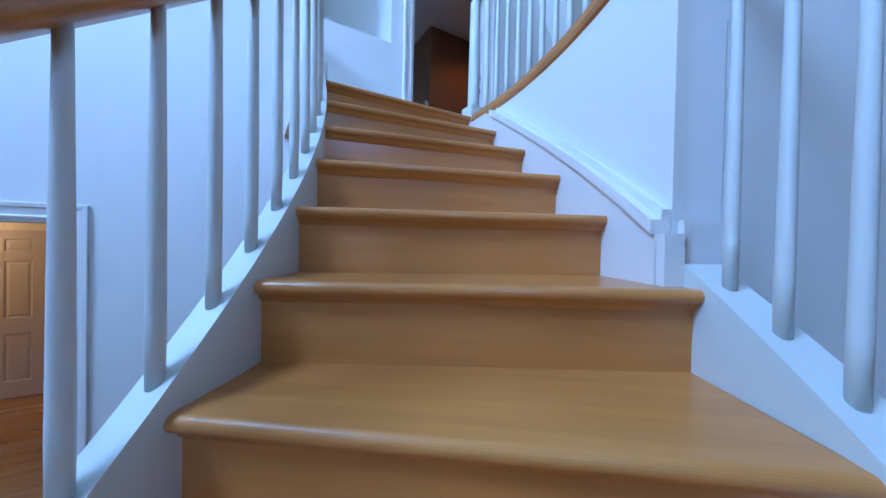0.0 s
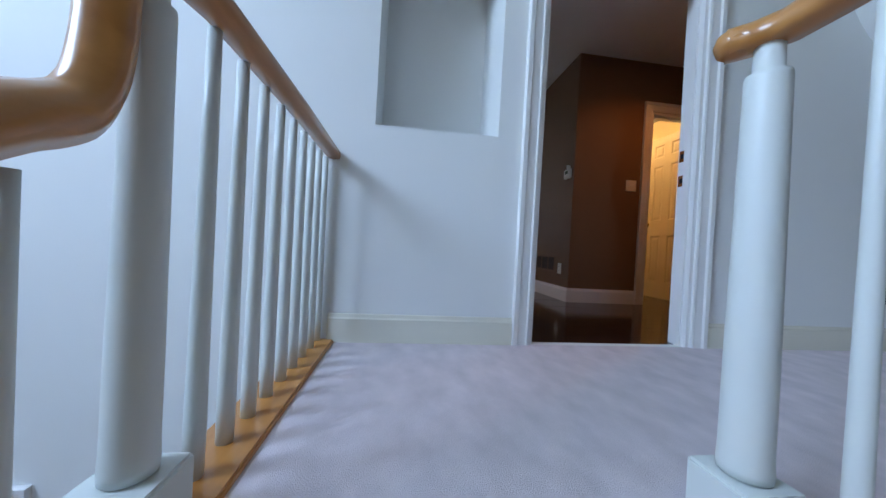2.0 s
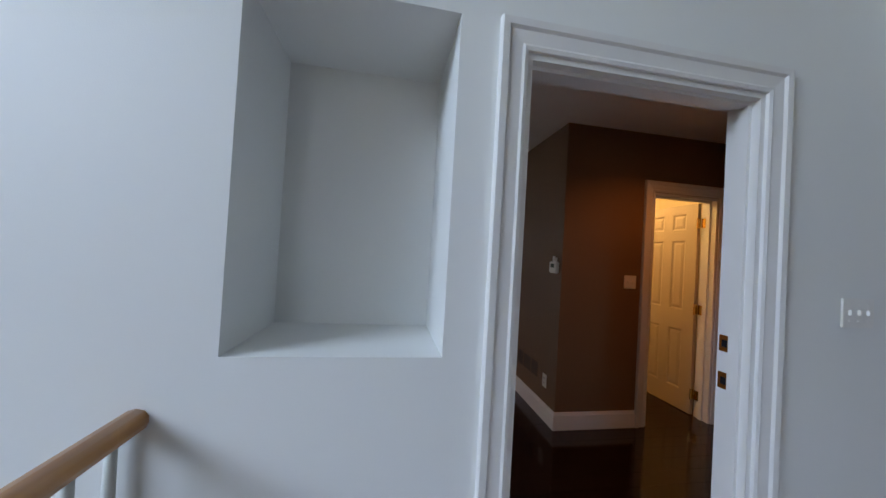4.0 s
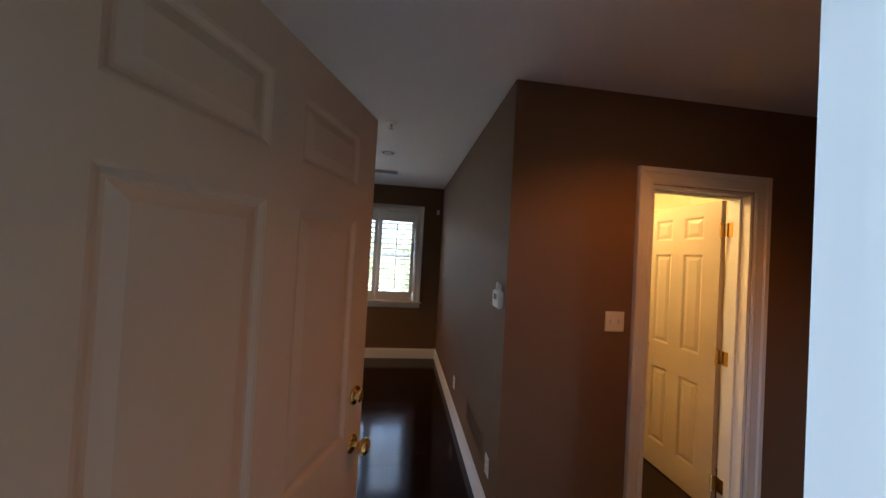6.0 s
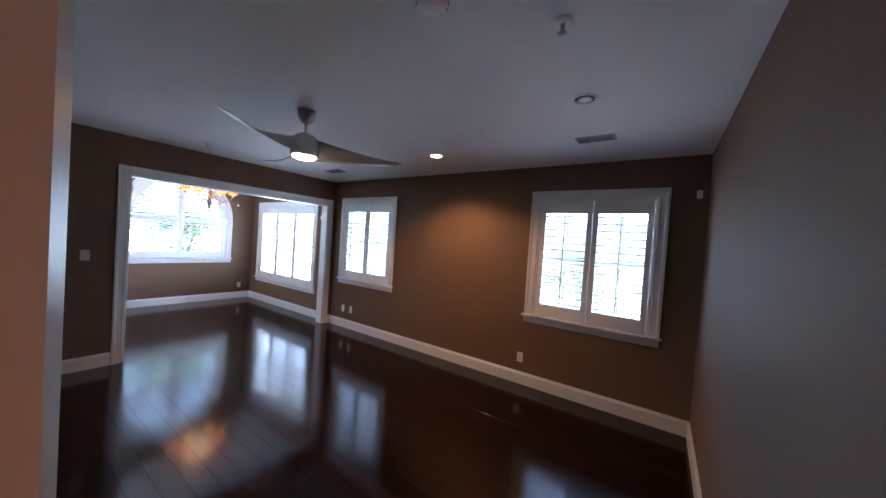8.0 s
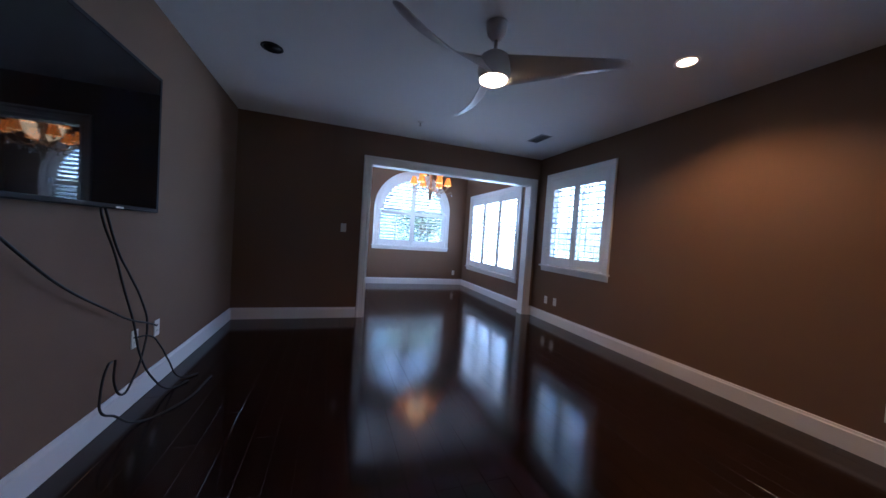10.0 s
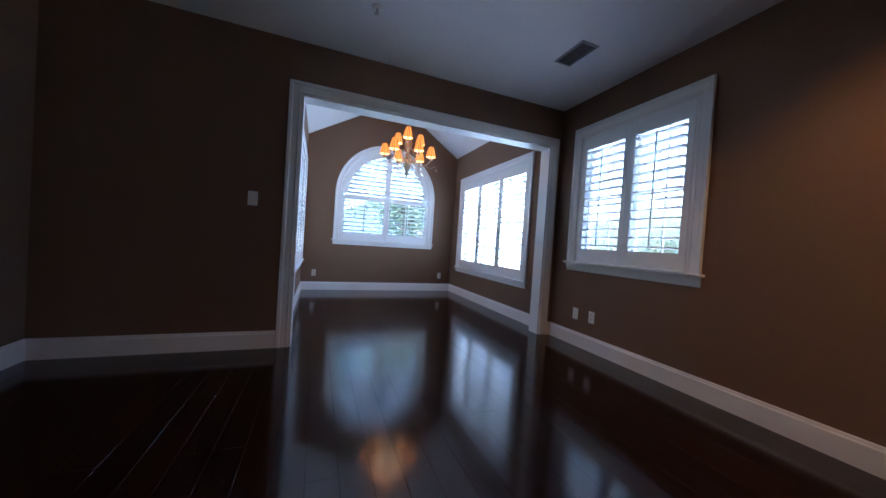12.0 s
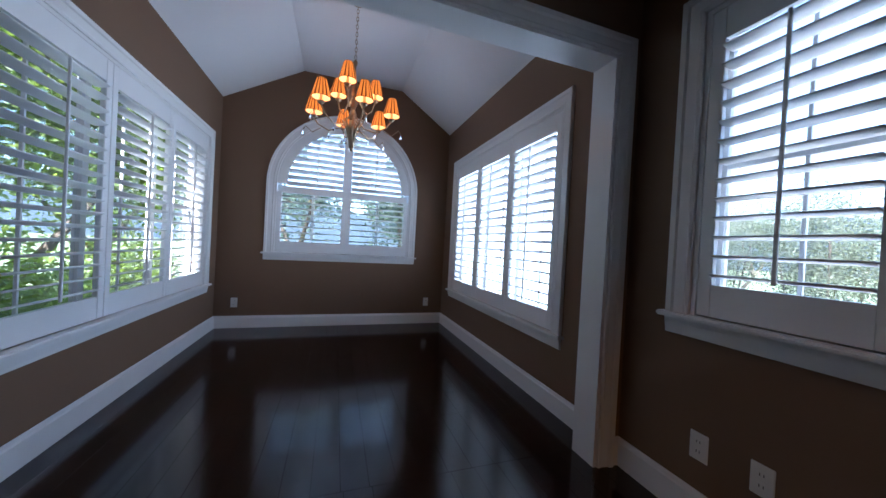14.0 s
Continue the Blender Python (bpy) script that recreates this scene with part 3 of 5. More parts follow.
gb = tagged(empty("gallery_balustrade", pose(0, 0, 0)), "white balusters and oak rails round the gallery edge", "balustrade")
garc = [pol(RO + 0.09, WALLEND * k / 16) for k in range(17)]
gpath = [(x, y, 0.004) for x, y, _ in garc]
gfar = [pol(RO + 0.16 + 0.4 * j, WALLEND + 0.02, 0.004) for j in (0, 2, 5, 9)]
for gp in (gpath, gfar):
    part("nosing_strip", sweep(bmesh.new(), gp, [(-0.075, 0.0), (-0.082, 0.008), (-0.075, 0.02), (0.06, 0.02), (0.06, -0.012), (-0.06, -0.012)][::-1]), RAILW, gb, "oak nosing strip at the gallery edge", smooth=False)
    part("nosing_cove", sweep(bmesh.new(), gp, [(0.052, -0.012), (0.066, -0.012), (0.06, -0.03), (0.045, -0.042)]), RAILW, gb)
newel(-0.042, -1.095, gb, -0.01, 0.106, 0.9)
rail = [(-0.087, -1.055, RAILZ - 0.004), (-0.057, -1.08, RAILZ), (-0.037, -1.12, RAILZ + 0.002), (-0.037, -1.18, RAILZ + 0.004)] + [(x, y, RAILZ) for x, y, _ in garc[2:]] + [(p[0], p[1], RAILZ) for p in gfar]
part("handrail", sweep(bmesh.new(), rail, RAILSEC), RAILW, gb, "oak handrail", smooth=True)
part("rail_end", turned(bmesh.new(), [(0.001, -0.036), (0.018, -0.033), (0.03, -0.022), (0.0355, 0.0), (0.03, 0.022), (0.018, 0.033), (0.001, 0.036)], 20), RAILW, gb, smooth=True, m=pose(-0.078, -1.062, RAILZ) @ Matrix.Diagonal((0.9, 0.9, 0.75, 1)))
first = None
spots = [pol(RO + 0.09, -radians(1.42 + 2.13 * k)) for k in range(13)] + [pol(RO + 0.19 + 0.11 * k, WALLEND + 0.02) for k in range(14)]
for x, y, _ in spots:
    m = pose(x, y, 0.022)
    if first is None:
        first = part("baluster", baluster(bmesh.new(), RAILZ - 0.04, 0.78), POSTW, gb, smooth=True)
        first.matrix_basis = m
    else:
        again(first, gb, m)
ob_ = tagged(empty("open_balustrade", pose(0, 0, 0)), "white balusters and oak handrail on the outer stringer", "balustrade")
RB2 = R2 + 0.042
part("handrail", sweep(bmesh.new(), [pol(RB2, -STEP * k * 0.5, nose(-STEP * k * 0.5) + 0.82) for k in range(26, 9, -1)], RAILSEC), RAILW, ob_, "oak handrail", smooth=True)
first = None
for k in range(24):
    a = -STEP * (5.14 + k * 0.36)
    m = pose(*pol(RB2, a, nose(a) + 0.03))
    if first is None:
        first = part("baluster", baluster(bmesh.new(), 0.78, 0.72), POSTW, ob_, smooth=True)
        first.matrix_basis = m
    else:
        again(first, ob_, m)

# curved bulkhead on the gallery wall
bm = bmesh.new()
n = 48
a = [bm.verts.new((3.2 + 1.55 * math.cos(2 * math.pi * k / n), -0.34, 2.85 + 1.45 * math.sin(2 * math.pi * k / n))) for k in range(n)]
b = [bm.verts.new((v.co.x, 0.0, v.co.z)) for v in a]
for k in range(n):
    bm.faces.new((a[k], a[(k + 1) % n], b[(k + 1) % n], b[k]))
bm.faces.new(a)
tagged(obj("curved_bulkhead", bm, WHITEWALL), "white plastered curved bulkhead on the gallery wall", "bulkhead", kind="structure")

# ---- doors, casings, baseboards ----


def casing(name, path, to3d, parent=None, closed=False, material=None, profile=None):
    return obj(name, moulding(bmesh.new(), path, profile or CASING, to3d, closed), material or TRIM, parent)


def door_path(x0, x1, z0, z1):
    # runs up one side, over and down the other so that outward is to the right
    return [(x1, z0), (x1, z1), (x0, z1), (x0, z0)]


def cased(name, op, y_front, y_back, label, axis="x"):
    """Jamb lining, stops and casings on both faces of a doorway through a wall along x."""
    x0, x1, z0, z1 = op
    e = tagged(empty(name), label, "door frame", kind="structure")
    casing("casing", door_path(x0 - 0.003, x1 + 0.003, z0, z1 + 0.003), lambda u, v, d: (u, y_front - d, v), e)
    casing("casing", door_path(x0 - 0.003, x1 + 0.003, z0, z1 + 0.003), lambda u, v, d: (u, y_back + d, v), e)
    bm = bmesh.new()
    box(bm, x0, y_front, z0, x0 + 0.018, y_back, z1)
    box(bm, x1 - 0.018, y_front, z0, x1, y_back, z1)
    box(bm, x0 + 0.018, y_front, z1 - 0.018, x1 - 0.018, y_back, z1)
    part("jamb", bm, TRIM, e)
    return e


def stops(e, op, ya, yb):
    x0, x1, z0, z1 = op
    bm = bmesh.new()
    box(bm, x0 + 0.018, ya, z0, x0 + 0.031, yb, z1 - 0.018)
    box(bm, x1 - 0.031, ya, z0, x1 - 0.018, yb, z1 - 0.018)
    box(bm, x0 + 0.031, ya, z1 - 0.031, x1 - 0.031, yb, z1 - 0.018)
    part("door_stop", bm, TRIM, e)


d1 = cased("door_frame_entry", DOOR, 0.0, 0.12, "white moulded door casing with brass strike plates")
stops(d1, DOOR, 0.03, 0.07)
for z in (0.955, 1.1):
    part("strike_plate", B(0.918, 0.07, z - 0.032, 0.9235, 0.112, z + 0.032, bevel=0.002), BRASS, d1, "brass strike plate")
    part("strike_hole", B(0.9165, 0.08, z - 0.014, 0.9195, 0.1, z + 0.014), BLACKP, d1, "dark latch hole")
d2 = cased("door_frame_closet", CL, EY, 1.615, "white moulded closet door casing")
stops(d2, CL, 1.53, 1.565)
for z in (0.2, 1.0, 1.82):
    part("hinge_plate", B(CL[1] - 0.0215, 1.568, z - 0.045, CL[1] - 0.0178, 1.613, z + 0.045, bevel=0.001), BRASS, d2, "brass hinge plate")
d3 = cased("door_frame_hall", LOWDOOR, 0.0, 0.26, "white moulded casing of the lower doorway")
for z in (0.92, 1.06):
    part("strike_plate", B(LOWDOOR[1] - 0.021, 0.15, LOW + z - 0.03, LOWDOOR[1] - 0.0175, 0.19, LOW + z + 0.03), BLACKP, d3, "dark strike plate")

# wide opening to the alcove
e = tagged(empty("opening_casing"), "white moulded casing of the wide alcove opening", "door frame", kind="structure")
OP = (OPEN[0], OPEN[1], 0.0, OPEN[3])
casing("casing", [(OP[1] + 0.002, 0), (OP[1] + 0.002, OP[3]), (OP[0] - 0.002, OP[3]), (OP[0] - 0.002, 0)], lambda u, v, d: (XW + d, u, v), e)
casing("casing", [(OP[1] + 0.002, 0), (OP[1] + 0.002, OP[3]), (OP[0] - 0.002, OP[3]), (OP[0] - 0.002, 0)], lambda u, v, d: (XW - 0.15 - d, u, v), e,
       profile=[(0, 0), (0, 0.012), (0.02, 0.014), (0.02, 0)])
bm = bmesh.new()
box(bm, XW - 0.152, OP[0] - 0.001, 0, XW + 0.002, OP[0] + 0.018, OP[3])
box(bm, XW - 0.152, OP[1] - 0.018, 0, XW + 0.002, OP[1] + 0.001, OP[3])
box(bm, XW - 0.152, OP[0] + 0.018, OP[3] - 0.018, XW + 0.002, OP[1] - 0.018, OP[3] + 0.001)
part("jamb", bm, TRIM, e)


def baseboard(name, path, material=TRIM, z=0.0):
    # path runs with the room on its right
    ob = obj(name, moulding(bmesh.new(), path, [(o, z + h) for o, h in BASE], lambda u, v, d: (u, v, d)), material)
    return tagged(ob, "white baseboard with a moulded top", "baseboard", kind="structure")


baseboard("baseboard_tv", [(-0.1, BOXY), (-0.9, BOXY), (-0.9, TVY), (XW, TVY), (XW, OPEN[0] - 0.1)])
baseboard("baseboard_north", [(XW, OPEN[1] + 0.1), (XW, NW), (EX, NW), (EX, EY), (1.755, EY)])
baseboard("baseboard_entry", [(2.72, EY), (3.0, EY), (3.0, 0.12), (1.04, 0.12)])
baseboard("baseboard_alcove", [(XW - 0.15, AS), (XA, AS), (XA, AN), (XW - 0.15, AN)])
baseboard("baseboard_landing", [(1.04, 0.0), (4.4, 0.0)], IVORY)
baseboard("baseboard_landing_west", [(-1.02, 0.0), (-0.1, 0.0)], IVORY)
baseboard("baseboard_hall", [(-9.0, 0.06), (-9.0, 6.0), (-1.9, 6.0)], z=LOW)


def panel_door(name, w, h, label, m, knob_at, double=True):
    """Six-panel leaf hinged at x = 0, along +x, 35 mm thick about y = 0."""
    e = tagged(empty(name, m), label, "door")
    T = 0.0175
    st = 0.115
    mid = w / 2
    bm = bmesh.new()
    cols = ((st, mid - 0.05), (mid + 0.05, w - st))
    box(bm, 0, -T, 0.008, st, T, h)
    box(bm, w - st, -T, 0.008, w, T, h)
    box(bm, mid - 0.05, -T, 0.008, mid + 0.05, T, h)
    for a, b in ((0.008, 0.2), (0.78, 0.97), (1.66, 1.765), (1.925, h)):
        for c0, c1 in cols:
            box(bm, c0, -T, a, c1, T, b)
    part("leaf", bm, DOORW, e)
    for a, b in ((0.2, 0.78), (0.97, 1.66), (1.765, 1.925)):
        for c0, c1 in cols:
            bm = bmesh.new()
            for s in (-1, 1):
                loops = []
                for inset, dep in ((0.0, T), (0.006, T - 0.002), (0.014, T - 0.008), (0.02, T - 0.009), (0.045, T - 0.003), (0.05, T - 0.003)):
                    loops.append([bm.verts.new((x, s * dep, z)) for x, z in ((c0 + inset, a + inset), (c1 - inset, a + inset), (c1 - inset, b - inset), (c0 + inset, b - inset))])
                for p, q in zip(loops, loops[1:]):
                    for i in range(4):
                        bm.faces.new((p[i], p[(i + 1) % 4], q[(i + 1) % 4], q[i]))
                bm.faces.new(loops[-1])
            part("panel", bm, DOORW, e)
    for s in (-1, 1):
        for z, bolt in knob_at:
            kn = part("deadbolt" if bolt else "knob", turned(bmesh.new(), [(0.03, 0), (0.031, 0.004), (0.028, 0.009), (0.02, 0.012), (0.018, 0.02), (0.02, 0.024), (0.012, 0.027)] if bolt else [(0.03, 0), (0.031, 0.003), (0.026, 0.008), (0.011, 0.012), (0.01, 0.028), (0.02, 0.034), (0.026, 0.044), (0.026, 0.054), (0.018, 0.062), (0.006, 0.064)], 20), BRASS, e, "polished brass knob", smooth=True)
            kn.matrix_basis = Matrix.Translation((w - 0.06, s * T, z)) @ Matrix.Rotation(radians(-90 * s), 4, "X")
    for z in (0.2, 1.0, 1.82):
        part("hinge", turned(bmesh.new(), [(0.007, z - 0.05), (0.008, z - 0.048), (0.008, z + 0.048), (0.007, z + 0.05)], 10, (-0.006, 0.022, 0)), BRASS, e, "brass hinge")
        part("hinge_leaf", B(-0.004, -0.016, z - 0.045, -0.0005, 0.02, z + 0.045), BRASS, e, "brass hinge")
    return e


panel_door("entry_door", 0.884, 2.03, "cream six-panel entry door standing open, brass knobs", pose(0.022, 0.127, 0, 0, 0, 70.4), ((0.925, False), (1.085, True)))
panel_door("closet_door", 0.635, 2.015, "cream six-panel closet door open into the closet", pose(2.507, 1.635, 0, 0, 0, 91), ((0.93, False),))

# ---- windows with plantation shutters ----


def louvre_mesh(w):
    bm = bmesh.new()
    sec = [(0.038 * math.cos(2 * math.pi * k / 10), 0.0065 * math.sin(2 * math.pi * k / 10)) for k in range(10)]
    a = [bm.verts.new((0, y, z)) for y, z in sec]
    b = [bm.verts.new((w, y, z)) for y, z in sec]
    for i in range(10):
        bm.faces.new((a[i], a[(i + 1) % 10], b[(i + 1) % 10], b[i]))
    bm.faces.new(a[::-1])
    bm.faces.new(b)
    return bm


PITCH = 0.0755


def shutter(x0, x1, z0, z1, m, label, tilt, bottom=0.13, top_rail=0.13, rod=True, half=None):
    """A louvred panel between x0 and x1; local y points into the room."""
    e = tagged(empty("shutter_panel", m), label, "shutter", group="shutter panels")
    st, T = 0.052, 0.014
    bm = bmesh.new()
    box(bm, x0, -T, z0, x0 + st, T, z1, bevel=0.003)
    part("stile", bm, SHUT, e)
    part("stile", B(x1 - st, -T, z0, x1, T, z1, bevel=0.003), SHUT, e)
    part("bottom_rail", B(x0 + st, -T + 0.001, z0, x1 - st, T - 0.001, z0 + bottom), SHUT, e)
    part("top_rail", B(x0 + st, -T + 0.001, z1 - top_rail, x1 - st, T - 0.001, z1), SHUT, e)
    slats(e, x0 + st + 0.002, x1 - st - 0.002, z0 + bottom, z1 - top_rail, tilt, rod)
    for z in (z0 + 0.18, z1 - 0.18):
        hx = x0 if half != "r" else x1
        part("hinge", B(hx - 0.004, T, z - 0.035, hx + 0.004, T + 0.005, z + 0.035), TRIM, e)
    return e


def slats(e, x0, x1, z0, z1, tilt, rod, width=None):
    n = max(1, round((z1 - z0) / PITCH))
    step = (z1 - z0) / n
    first = None
    for k in range(n):
        z = z0 + step * (k + 0.5)
        a, b = (x0, x1) if width is None else width(z)
        if b - a < 0.05:
            continue
        mm = Matrix.Translation((a, 0, z)) @ Matrix.Rotation(radians(tilt), 4, "X")
        if first is None or width is not None:
            first = part("louvre", louvre_mesh(b - a), SHUT, e, smooth=True)
            first.matrix_basis = mm
        else:
            again(first, e, mm)
    if rod:
        part("tilt_rod", B((x0 + x1) / 2 - 0.006, 0.04, z0 + step * 0.35, (x0 + x1) / 2 + 0.006, 0.052, z1 - step * 0.4, bevel=0.002), SHUT, e, "slim white tilt rod")


def window(name, w, place, label, panels, tilt):
    """Casing, sill, apron, sash with glass and its shutters; place maps local x, y into the room, z up."""
    x0, x1, z0, z1 = w
    e = tagged(empty(name, place), label, "window", kind="structure")
    i0, i1, s0, t1 = x0 + 0.094, x1 - 0.094, z0 + 0.095, z1 - 0.094
    part("window_frame", moulding(bmesh.new(), [(i1, s0), (i1, t1), (i0, t1), (i0, s0)], CASING, lambda u, v, d: (u, d, v)), TRIM, e)
    part("window_sill", B(x0 - 0.025, -0.1, s0 - 0.022, x1 + 0.025, 0.05, s0, bevel=0.006), TRIM, e)
    part("apron", moulding(bmesh.new(), [(x0, z0), (x1, z0)], [(-0.073, 0), (-0.073, 0.022), (-0.05, 0.02), (-0.02, 0.014), (0, 0.012), (0, 0)], lambda u, v, d: (u, d, v)), TRIM, e)
    bm = bmesh.new()
    for a, b, c, d in ((i0, i0 + 0.02, s0, t1), (i1 - 0.02, i1, s0, t1), (i0 + 0.02, i1 - 0.02, t1 - 0.02, t1)):
        box(bm, a, -0.165, c, b, 0.0, d)
    part("reveal", bm, TRIM, e)
    bm = bmesh.new()
    y0, y1 = -0.15, -0.11
    n = panels
    for k in range(n + 1):
        x = i0 + 0.02 + (i1 - i0 - 0.04) * k / n
        box(bm, x - 0.024, y0, s0, x + 0.024, y1, t1 - 0.02)
    zm = s0 + (t1 - s0) * 0.5
    for k in range(n):
        a, b = (i0 + 0.02 + (i1 - i0 - 0.04) * q / n for q in (k, k + 1))
        for za, zb in ((s0, s0 + 0.05), (zm - 0.016, zm + 0.016), (t1 - 0.07, t1 - 0.02)):
            box(bm, a + 0.024, y0 + 0.003, za, b - 0.024, y1 - 0.003, zb)
        box(bm, (a + b) / 2 - 0.006, y0 + 0.012, s0 + 0.05, (a + b) / 2 + 0.006, y1 - 0.012, zm - 0.016)
        box(bm, (a + b) / 2 - 0.006, y0 + 0.012, zm + 0.016, (a + b) / 2 + 0.006, y1 - 0.012, t1 - 0.07)
    part("sash", bm, TRIM, e, "white window sash with slim bars")
    for k in range(n):
        a, b = (i0 + 0.02 + (i1 - i0 - 0.04) * q / n for q in (k, k + 1))
        for za, zb in ((s0 + 0.05, zm - 0.016), (zm + 0.016, t1 - 0.07)):
            g = part("pane", B(a + 0.024, -0.132, za, b - 0.024, -0.128, zb), GLASS, e, "clear window pane")
            g.visible_shadow = False
    # shutters in the front of the reveal
    f0, f1 = i0 + 0.022, i1 - 0.022
    for k in range(n):
        a, b = (f0 + (f1 - f0) * q / n for q in (k, k + 1))
        shutter(a + 0.002, b - 0.002, s0 + 0.006, t1 - 0.022, place @ Matrix.Translation((0, -0.014, 0)), "white louvred shutter panel with open slats", tilt, half="r" if k == n - 1 else None)
    return e


NORTH = Matrix.Translation((0, NW, 0)) @ Matrix.Rotation(radians(180), 4, "Z")


def flip(w):
    return (-w[1], -w[0], w[2], w[3])


window("window_1", flip(W1), NORTH, "white window with open louvred shutters in the brown wall", 2, 4)
window("window_2", flip(W2), NORTH, "white window with open louvred shutters beside the opening", 2, 8)
window("window_3", flip(WN), NORTH, "wide triple window with louvred shutters in the alcove", 3, 12)
window("window_4", WS, Matrix.Translation((0, AS, 0)), "wide triple window with louvred shutters facing the trees", 3, 13)

# round-headed window
PLACE = Matrix.Translation((XA, 0, 0)) @ Matrix.Rotation(radians(-90), 4, "Z")  # local x = -y, local y = x
cx = -cy
e = tagged(empty("window_5", PLACE), "round-headed white window with louvred shutters", "window", kind="structure")
s0 = foot + 0.095


def arc_path(r, a0=0, a1=180, step=6):
    return [(cx + r * math.cos(radians(a)), cz + r * math.sin(radians(a))) for a in range(a0, a1 + 1, step)]


apath = [(cx + ri, s0)] + arc_path(ri) + [(cx - ri, s0)]
part("window_frame", moulding(bmesh.new(), apath, CASING, lambda u, v, d: (u, d, v)), TRIM, e, "white arched casing")
part("window_sill", B(cx - cr - 0.025, -0.1, s0 - 0.022, cx + cr + 0.025, 0.05, s0, bevel=0.006), TRIM, e)
part("apron", moulding(bmesh.new(), [(cx - cr, foot), (cx + cr, foot)], [(-0.073, 0), (-0.073, 0.022), (-0.05, 0.02), (-0.02, 0.014), (0, 0.012), (0, 0)], lambda u, v, d: (u, d, v)), TRIM, e)
part("reveal", moulding(bmesh.new(), apath, [(-0.018, -0.145), (-0.018, 0.0), (0.0, 0.0), (0.0, -0.145)], lambda u, v, d: (u, d, v)), TRIM, e)
bm = bmesh.new()
moulding(bm, [(cx + ri - 0.02, s0)] + arc_path(ri - 0.02) + [(cx - ri + 0.02, s0)], [(-0.045, -0.14), (-0.045, -0.1), (0, -0.1), (0, -0.14)], lambda u, v, d: (u, d, v))
box(bm, cx - 0.025, -0.14, s0, cx + 0.025, -0.1, cz + ri - 0.06)
for a, b in ((cx - ri + 0.065, cx - 0.025), (cx + 0.025, cx + ri - 0.065)):
    box(bm, a, -0.137, s0, b, -0.103, s0 + 0.05)
    box(bm, a, -0.137, 1.66, b, -0.103, 1.71)
    box(bm, (a + b) / 2 - 0.009, -0.128, s0 + 0.05, (a + b) / 2 + 0.009, -0.112, 1.66)
part("sash", bm, TRIM, e, "white window sash with slim bars")
for s in (-1, 1):
    for a, b, c, d in ((0.025, ri - 0.065, s0 + 0.05, 1.66), (0.025, ri - 0.1, 1.71, cz + 0.32), (0.025, 0.5, cz + 0.32, cz + 0.6)):
        g = part("pane", B(min(cx + s * a, cx + s * b), -0.122, c, max(cx + s * a, cx + s * b), -0.118, d), GLASS, e, "clear window pane")
        g.visible_shadow = False
ro_ = ri - 0.022
for s in (-1, 1):
    sp = tagged(empty("shutter_panel", PLACE @ Matrix.Translation((0, -0.014, 0))), "white arched shutter panel with open slats", "shutter", group="shutter panels")
    lo, hi = sorted((cx + s * 0.002, cx + s * ro_))
    st = 0.052
    z0, zr = s0 + 0.006, 1.655
    inner = (lo + st, hi - st)
    T = 0.014
    part("stile", B(lo, -T, z0, lo + st, T, zr if s < 0 else cz + ro_ * 0.995, bevel=0.003), SHUT, sp)
    part("stile", B(hi - st, -T, z0, hi, T, zr if s > 0 else cz + ro_ * 0.995, bevel=0.003), SHUT, sp)
    part("bottom_rail", B(inner[0], -T + 0.001, z0, inner[1], T - 0.001, z0 + 0.13), SHUT, sp)
    part("middle_rail", B(inner[0], -T + 0.001, zr - 0.01, inner[1], T - 0.001, zr + 0.075), SHUT, sp)
    # curved stile
    ang = range(0, 91, 6)
    pp = [(cx + s * ro_ * math.cos(radians(a)), cz + ro_ * math.sin(radians(a))) for a in ang]
    if s < 0:
        pp = pp[::-1]
    bm = moulding(bmesh.new(), pp, [(-0.11, -T), (-0.11, T), (0, T), (0, -T)], lambda u, v, d: (u, d, v))
    part("curved_stile", bm, SHUT, sp)
    slats(sp, inner[0] + 0.002, inner[1] - 0.002, z0 + 0.13, zr - 0.01, 10, True)
    rr2 = ro_ - 0.105

    def width(z, s=s):
        h = math.sqrt(max(0.0, rr2 * rr2 - max(0.0, z - cz) ** 2))
        x_in, x_out = cx + s * (0.002 + st + 0.002), cx + s * min(h, abs(ro_ - st))
        return (min(x_in, x_out), max(x_in, x_out)) if h > 0.1 else (0, 0)

    slats(sp, inner[0], inner[1], zr + 0.075, cz + rr2 * 0.94, 38, False, width)
    xr = cx + s * 0.36
    part("tilt_rod", B(xr - 0.006, 0.04, zr + 0.1, xr + 0.006, 0.052, cz + rr2 * 0.8, bevel=0.002), SHUT, sp, "slim white tilt rod")

# ---- fittings on walls ----


